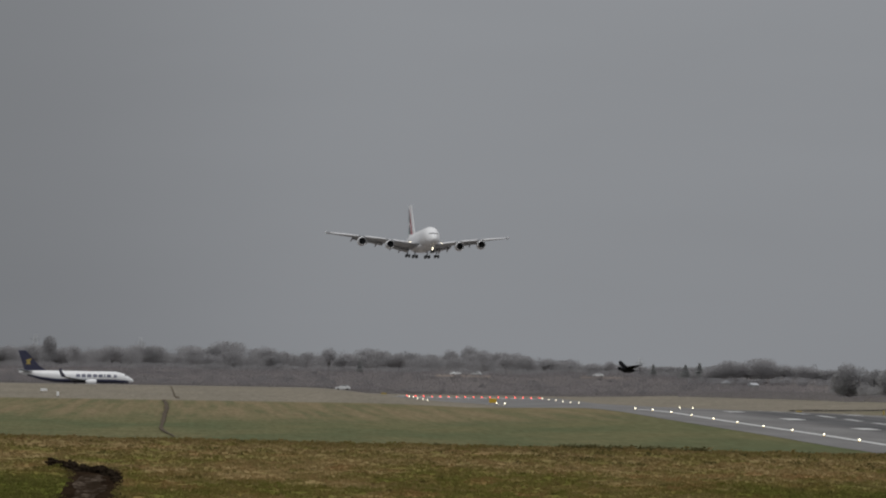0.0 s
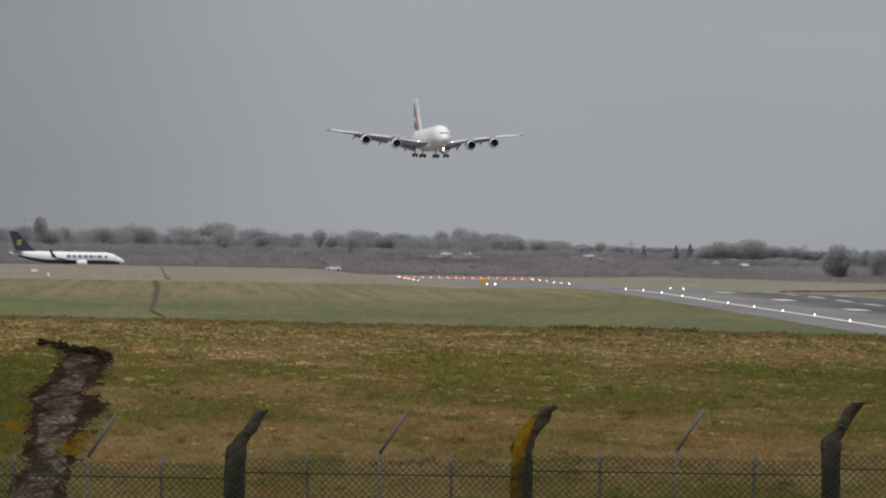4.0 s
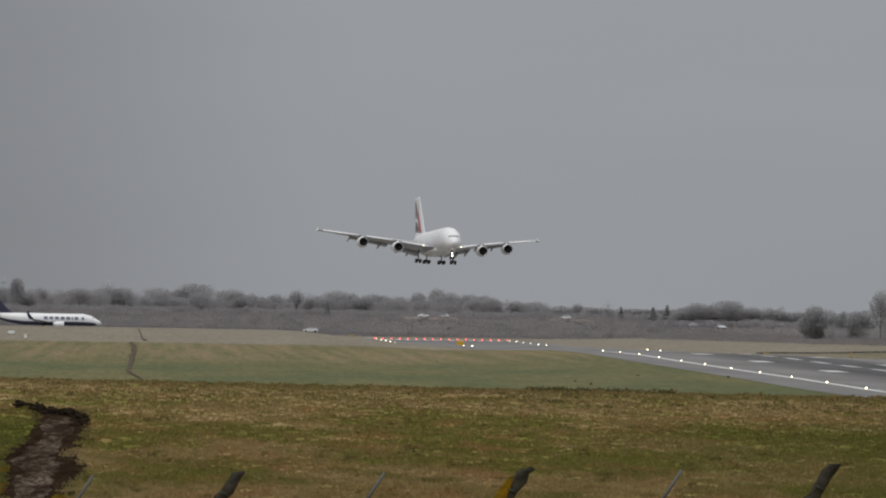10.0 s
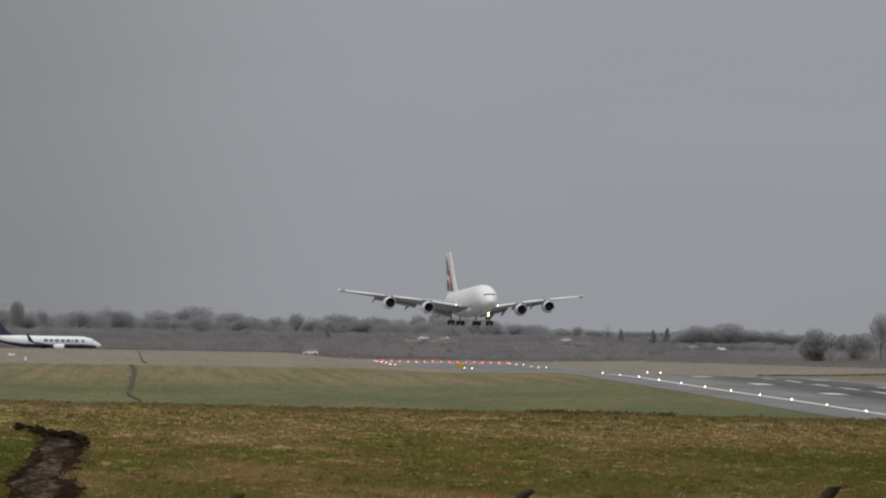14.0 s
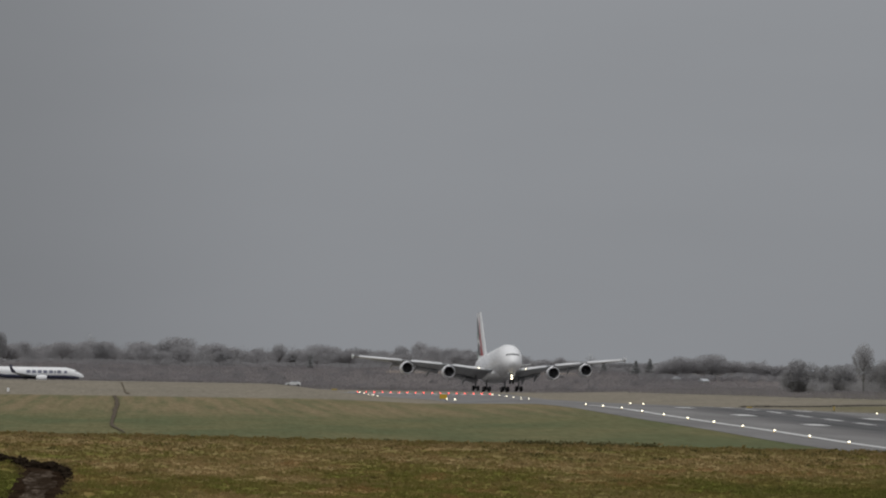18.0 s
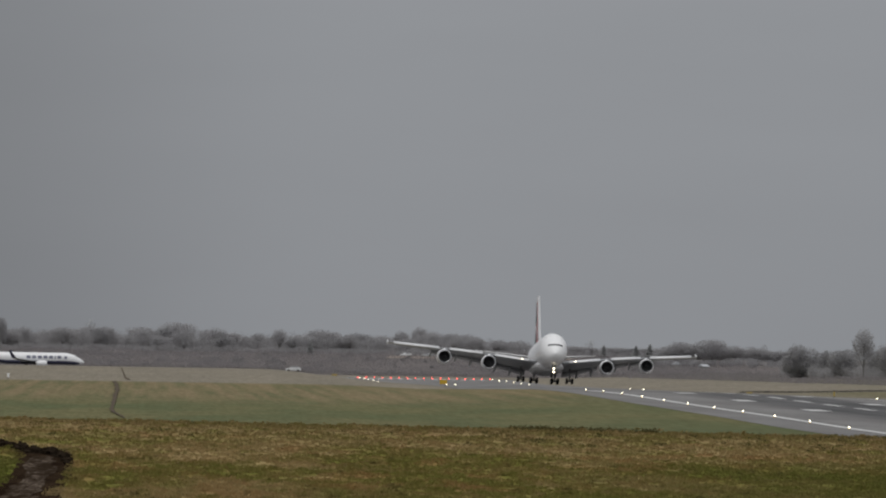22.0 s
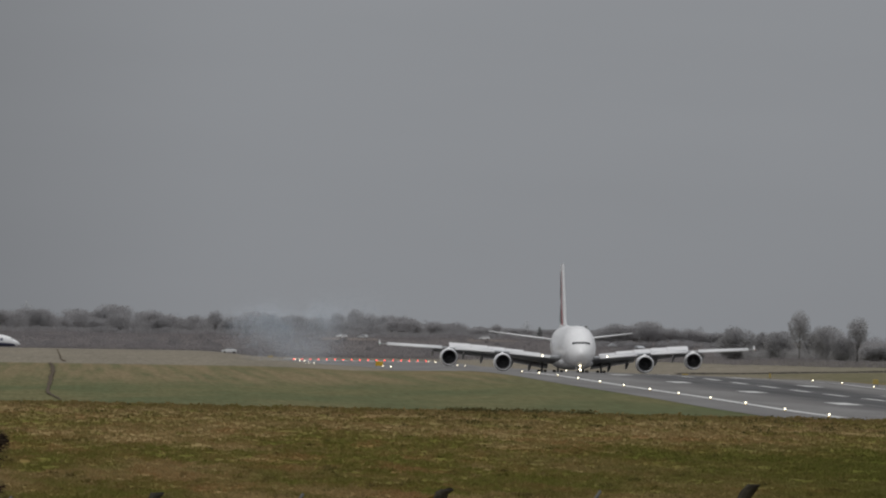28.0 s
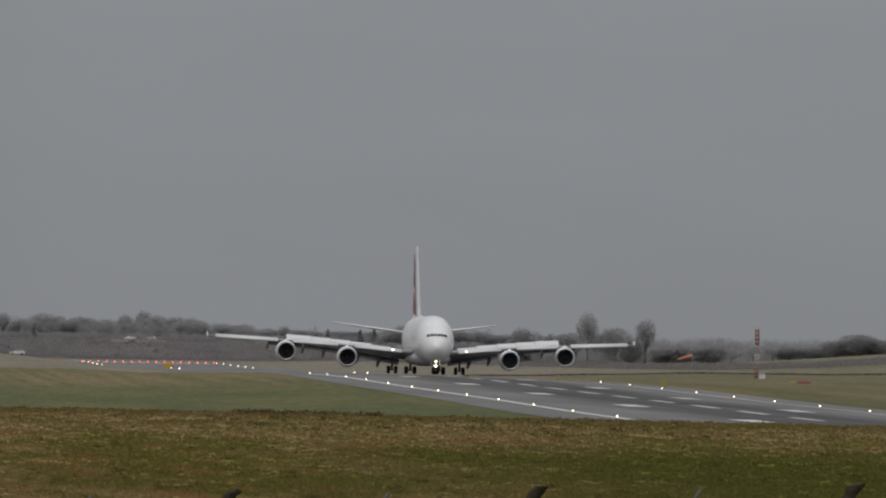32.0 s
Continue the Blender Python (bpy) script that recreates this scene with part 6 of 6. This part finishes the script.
# ---- the bird that crosses at the start ----
def bird():
    ob = empty("bird", Matrix())
    body = loft([[(y * 1.0, r * math.cos(t), r * math.sin(t)) for t in (2 * math.pi * i / 10 for i in range(10))] for y, r in ((-0.14, 0.008), (-0.11, 0.03), (-0.04, 0.05), (0.05, 0.045), (0.12, 0.025), (0.15, 0.012))])
    part("body", mesh("body", *body, M_FEATHER), ob)
    part("tail", mesh("tail", *loft([[(0.13, -0.015, 0.008), (0.13, 0.015, 0.008), (0.13, 0.015, -0.002), (0.13, -0.015, -0.002)], [(0.24, -0.04, 0.004), (0.24, 0.04, 0.004), (0.24, 0.04, 0.0), (0.24, -0.04, 0.0)]]), M_FEATHER, False), ob)
    part("head", mesh("head", *geo_join(ball(0.034, 8, 6, (1.1, 1, 1), (-0.15, 0, 0.012)), tube((-0.18, 0, 0.01), (-0.225, 0, 0.002), 0.01, 0.002, 6)), M_FEATHER), ob)
    wings = []
    for side in (-1, 1):
        w = loft([[(-0.06, 0, 0.01), (0.06, 0, 0.004), (0.06, 0, -0.004), (-0.06, 0, 0.0)], [(-0.075, side * 0.12, 0.012), (0.065, side * 0.12, 0.004), (0.065, side * 0.12, 0.0), (-0.075, side * 0.12, 0.004)],
                  [(-0.01, side * 0.25, 0.006), (0.07, side * 0.25, 0.003), (0.07, side * 0.25, 0.0), (-0.01, side * 0.25, 0.002)], [(0.05, side * 0.30, 0.003), (0.075, side * 0.30, 0.002), (0.075, side * 0.30, 0.0), (0.05, side * 0.30, 0.001)]])
        wings.append((part("wing", mesh("wing", *w, M_FEATHER), ob, "", Matrix.Translation((0, side * 0.03, 0.02))), side))
    return tagged(ob, "small black bird in flapping flight", "bird"), wings


BIRD, BIRD_WINGS = bird()


def small_bird(k):
    ob, wings = bird()
    ob.scale = (0.5, 0.5, 0.5)
    for w, side in wings:
        w.matrix_basis = pose(0, side * 0.03, 0.02, side * (30 if k % 2 else -20))
    return tagged(ob, "small dark bird fluttering low over the mown grass", "bird", "birds over the airfield")


# seconds, bearing and elevation in thousandths, distance
FLOCK = [
    [(9.2, 44.6, -11.4, 575), (9.6, 46.0, -9.6, 545), (10.0, 47.3, -9.3, 540), (10.5, 48.5, -9.7, 538), (11.0, 47.5, -10.1, 532), (11.6, 45.3, -10.16, 524)],
    [(9.2, 46.5, -11.4, 575), (9.6, 48.0, -9.9, 545), (10.0, 49.0, -9.65, 540), (10.5, 47.6, -10.0, 536), (11.2, 44.2, -10.16, 524)],
    [(9.2, 52.0, -11.4, 575), (9.6, 53.6, -9.2, 545), (10.0, 54.2, -8.6, 540), (10.5, 51.8, -9.2, 538), (11.0, 50.1, -9.5, 534), (12.0, 49.6, -10.16, 524)],
    [(9.2, 58.0, -11.4, 575), (9.7, 62.0, -9.0, 545), (10.0, 64.2, -8.65, 540), (10.6, 69.0, -8.9, 540), (11.4, 76.0, -9.6, 545), (12.2, 82.0, -11.4, 575)],
]
BIRDS = [small_bird(k) for k in range(len(FLOCK))]


# ---- tyre smoke at touchdown ----
def puff(seed, size):
    """A wisp of smoke: many small faint flakes, thick in the middle and thin outside."""
    rng = np.random.default_rng(seed)
    def pick(n):
        p = rng.normal(0, 1, (n, 3)) * np.array((1.15, 1.0, 0.9)) * size * 0.5
        bend_ = np.array([noise.noise(Vector(q) * 0.5 + Vector((seed, 0, 0))) for q in p])
        return p * (1 + 0.5 * bend_)[:, None]
    ob = new("tyre_smoke", tri_soup("tyre_smoke", cloud_of_twigs(rng, 16000, 0.20, pick), M_SMOKE))
    return tagged(ob, "thin bluish-white puff of tyre smoke", "smoke", "tyre smoke at touchdown")


PUFFS = [puff(3 + k, 4.2 + 2.0 * ((k * 7) % 5) / 4) for k in range(18)]

# ---- what moves ----
# seconds, place of the landing gear, nose-down, bank and heading in degrees, lift of the outer engines
FLIGHT = [
    (0, 101.19, 3839.44, 51.13, -3.65, 0.77, 7.2, 1.46), (0.5, 100.63, 3803.79, 50.0, -3.66, -0.22, 7.2, 1.46),
    (1, 101.07, 3768.42, 48.53, -3.66, -1.3, 7.2, 1.46), (1.5, 101.21, 3733.31, 47.21, -3.68, -1.73, 7.2, 1.46),
    (2, 100.99, 3698.39, 46.06, -3.69, -1.28, 7.2, 1.45), (2.5, 101.21, 3663.65, 44.07, -3.71, -0.34, 7.2, 1.44),
    (4.5, 100.76, 3525.61, 40.25, -2.04, 1.17, 8.47, 1.43), (5, 100.27, 3491.18, 39.08, -2.03, 2.04, 8.48, 1.28),
    (5.5, 100.34, 3456.74, 37.53, -1.85, 1.88, 8.74, 1.24), (6, 100.33, 3422.26, 36.38, -1.98, 0.69, 9.03, 1.3),
    (6.5, 99.81, 3387.72, 34.35, -2.04, -0.88, 9.44, 1.21), (7, 99.79, 3353.1, 32.24, -2.48, -1.15, 9.78, 1.34),
    (7.5, 99.12, 3318.4, 29.76, -3.25, 0.38, 10.12, 1.4), (8, 98.84, 3283.6, 27.23, -4.02, 1.71, 10.57, 1.54),
    (8.5, 98.46, 3248.69, 25.75, -4.12, 2.81, 10.93, 1.47), (9, 98.46, 3213.67, 24.2, -3.73, 3.4, 10.85, 1.46),
    (9.5, 98.71, 3178.53, 23.1, -3.15, 3.21, 10.22, 1.43), (10, 99.1, 3143.26, 22.12, -2.61, 1.89, 9.44, 1.36),
    (10.5, 99.58, 3107.88, 21.12, -2.17, 1.35, 8.92, 1.26), (11, 100.3, 3072.38, 19.8, -2.0, 0.57, 8.59, 1.19),
    (11.5, 100.62, 3036.76, 18.14, -1.85, -0.31, 8.71, 1.26), (12, 100.8, 3001.04, 16.53, -2.16, -0.47, 8.68, 1.25),
    (12.5, 100.65, 2965.21, 14.38, -2.48, -0.12, 9.01, 1.42), (13, 100.87, 2929.29, 12.46, -2.89, 0.15, 9.21, 1.4),
    (13.5, 101.02, 2893.3, 10.92, -2.96, 0.11, 9.38, 1.32), (14, 101.16, 2857.23, 9.08, -3.03, 0.46, 9.34, 1.53),
    (14.5, 101.81, 2821.12, 7.68, -3.17, 0.1, 8.91, 1.38), (15, 102.04, 2784.97, 6.1, -3.72, -0.51, 8.28, 1.42),
    (15.5, 102.4, 2748.8, 4.57, -3.89, -0.15, 7.89, 1.64), (17.5, 103.63, 2604.28, 0.4, -4.17, -0.07, 6.1, 1.29),
    (18, 103.69, 2568.29, -0.45, -4.44, -0.09, 5.87, 1.27), (18.5, 103.72, 2532.41, -1.23, -4.9, 0.75, 5.46, 1.28),
    (19, 103.76, 2496.64, -1.78, -5.24, 1.14, 5.0, 1.33), (19.5, 103.81, 2461.01, -2.0, -5.17, 1.61, 4.49, 1.37),
    (20, 103.8, 2425.55, -2.13, -5.01, 2.18, 3.83, 1.5), (20.5, 103.91, 2390.28, -2.06, -4.94, 2.8, 3.16, 1.3),
    (21, 104.04, 2355.2, -1.82, -4.64, 3.08, 2.49, 1.28), (21.5, 104.35, 2320.36, -1.34, -4.27, 2.8, 1.9, 1.16),
    (22, 104.45, 2285.75, -1.09, -3.9, 1.88, 1.5, 1.06), (22.5, 104.25, 2251.42, -1.3, -3.96, 1.03, 1.53, 1.11),
    (23, 103.8, 2217.36, -1.68, -4.26, 1.17, 2.02, 1.0), (23.5, 103.39, 2183.6, -1.85, -4.46, 1.59, 2.62, 0.93),
    (24, 103.31, 2150.14, -1.69, -4.45, 1.13, 3.03, 0.67), (24.5, 103.51, 2117.02, -1.63, -4.19, 0.81, 2.97, 0.55),
    (25, 104.01, 2084.22, -1.84, -3.87, 0.36, 2.6, 0.52), (25.5, 104.81, 2051.76, -1.73, -3.69, -0.09, 2.29, 0.24),
    (27.5, 105.82, 1925.43, -2.19, -0.35, 0.44, 0.29, -0.18), (28, 105.63, 1894.71, -1.81, -0.32, 0.01, 0.41, -0.43),
    (28.5, 105.51, 1864.32, -1.6, -0.36, 0.24, 0.58, -0.25), (29, 105.67, 1834.25, -1.34, -0.41, 0.36, 0.44, -0.17),
    (29.5, 105.77, 1804.47, -1.09, -0.49, 0.42, 0.08, -0.14), (30, 105.82, 1774.97, -0.67, -0.48, 0.4, -0.24, -0.11),
    (30.5, 105.49, 1745.72, -0.3, -0.48, 0.37, -0.36, -0.14), (31, 105.22, 1716.68, 0.09, -0.45, 0.29, -0.27, -0.12),
    (31.5, 104.97, 1687.82, 0.42, -0.42, 0.48, -0.1, -0.18), (32, 104.63, 1659.09, 0.69, -0.4, 0.46, -0.03, -0.2),
]

def flight_pose(t):
    cols = [[r[k] for r in FLIGHT] for k in range(8)]
    x, y, z, rx, ry, rz, lift = [float(np.interp(t, cols[0], c)) for c in cols[1:]]
    return pose(x, y, z, rx, ry, rz) @ Matrix.Translation((0, -34.0, 0)), lift


def motions():
    walk(JET, [(r[0], flight_pose(r[0])[0]) for r in FLIGHT])
    # the wings bend upwards in flight and settle on the ground
    for ob, side in AIR["bend"]:
        more = 1.0 if ob.name.startswith("wing") else 0.0
        walk(ob, [(t, bend(side, math.degrees(flight_pose(t)[1] / 22.3) + more * float(np.interp(t, [0, 21, 26, 32], [1, 1, 0, 0])))) for t in (0.0, 4.5, 8.0, 12.0, 15.5, 17.5, 20.0, 22.0, 24.0, 25.5, 27.5, 29.0, 32.0)])
    # the legs hang down until they take the weight
    for ob in AIR["legs"]:
        late = 2.5 if ob.name.startswith("nose") else 0.0
        walk(ob, [(t + (late if t else 0), Matrix.Translation((0, 0, -z))) for t, z in ((0.0, 1.1), (19.0, 1.1), (20.8, 0.8), (22.8, 0.45), (24.3, 0.1), (25.2, 0.0), (29.5, 0.0))] + [(32.0, Matrix())])
    for ob, hinge, axis, lifted in AIR["spoiler"]:
        at = Matrix.Translation(hinge)
        up = at @ Matrix.Rotation(radians(lifted), 4, axis)
        walk(ob, [(0.0, at), (25.2, at), (26.8, up), (32.0, up)])
    # the bird: bearing and elevation in thousandths, then away to the side
    d = 150.0
    line = [(0.0, 49.3, -1.7), (0.1, 39.6, -3.2), (0.2, 31.2, -4.1), (0.3, 22.2, -4.5), (0.4, 13.1, -5.0), (0.5, 3.8, -4.8), (0.6, -6.1, -3.7), (0.7, -14.7, -4.2), (0.9, -32.0, -5.0), (1.5, -85.0, -6.0), (4.0, -300.0, 0.0), (32.0, -2600.0, 150.0)]
    walk(BIRD, [(t, pose(b / 1000 * d, d, EYE_Z + e / 1000 * d, 6, 4, 32)) for t, b, e in line])
    for ob, side in BIRD_WINGS:
        beat = (20, 32, 26, -6, -38, 5, 50, 22, -32, 5, 46, 18, -32, 8, 45, 15, -30, 8, 44, 15, -20)
        rows = [(k * 0.05, pose(0, side * 0.03, 0.02, side * a)) for k, a in enumerate(beat)]
        walk(ob, rows + [(32.0, pose(0, side * 0.03, 0.02, 0))])
    for ob, line in zip(BIRDS, FLOCK):
        rows = [(t, pose(b / 1000 * far, far, EYE_Z + e / 1000 * far, 0, 0, 25)) for t, b, e, far in line]
        walk(ob, [(0.0, rows[0][1])] + rows + [(32.0, rows[-1][1])])
    # smoke leaves the wheels at touchdown and drifts off with the cross wind
    rnd = random.Random(21)
    for k, ob in enumerate(PUFFS):
        t0 = 23.75 + 0.03 * k
        p0 = flight_pose(t0)[0] @ Vector((rnd.choice((-6.5, -6, -2)), 41, 1.0))
        rows = [(0.0, Matrix.Translation(p0 + Vector((0, 0, -17)))), (t0 - 0.05, Matrix.Translation(p0 + Vector((0, 0, -17)))), (t0 + 0.15, Matrix.Translation(p0))]
        drift, high, spin = rnd.uniform(-14.0, -9.0), (rnd.uniform(4.5, 9.5) if k % 4 else rnd.uniform(1.5, 3.0)), rnd.uniform(-8, 8)
        wide, climb, stray = rnd.uniform(-4, 4), rnd.uniform(-0.4, 1.0) if k % 4 else 0.2, rnd.uniform(-1.7, 1.3)
        for dt, up in ((0.5, 0.85), (1.0, 1.0), (2.0, 1.15), (3.5, 1.3), (5.0, 1.45), (7.0, 1.6)):
            if t0 + dt < 31.9:
                q = p0 + Vector((drift * dt + stray * max(0, dt - 1.5) ** 1.7, wide * dt, high * up + climb * dt))
                rows.append((t0 + dt, Matrix.Translation(q) @ pose(0, 0, 0, 0, spin * dt, 0)))
        rows.append((32.5, Matrix.Translation(p0 + Vector((drift * 8.2, 0, high * 1.7)))))
        rows = [r for r in rows if r[0] < 32.0] + [(32.0, rows[-1][1])]
        walk(ob, rows)


motions()
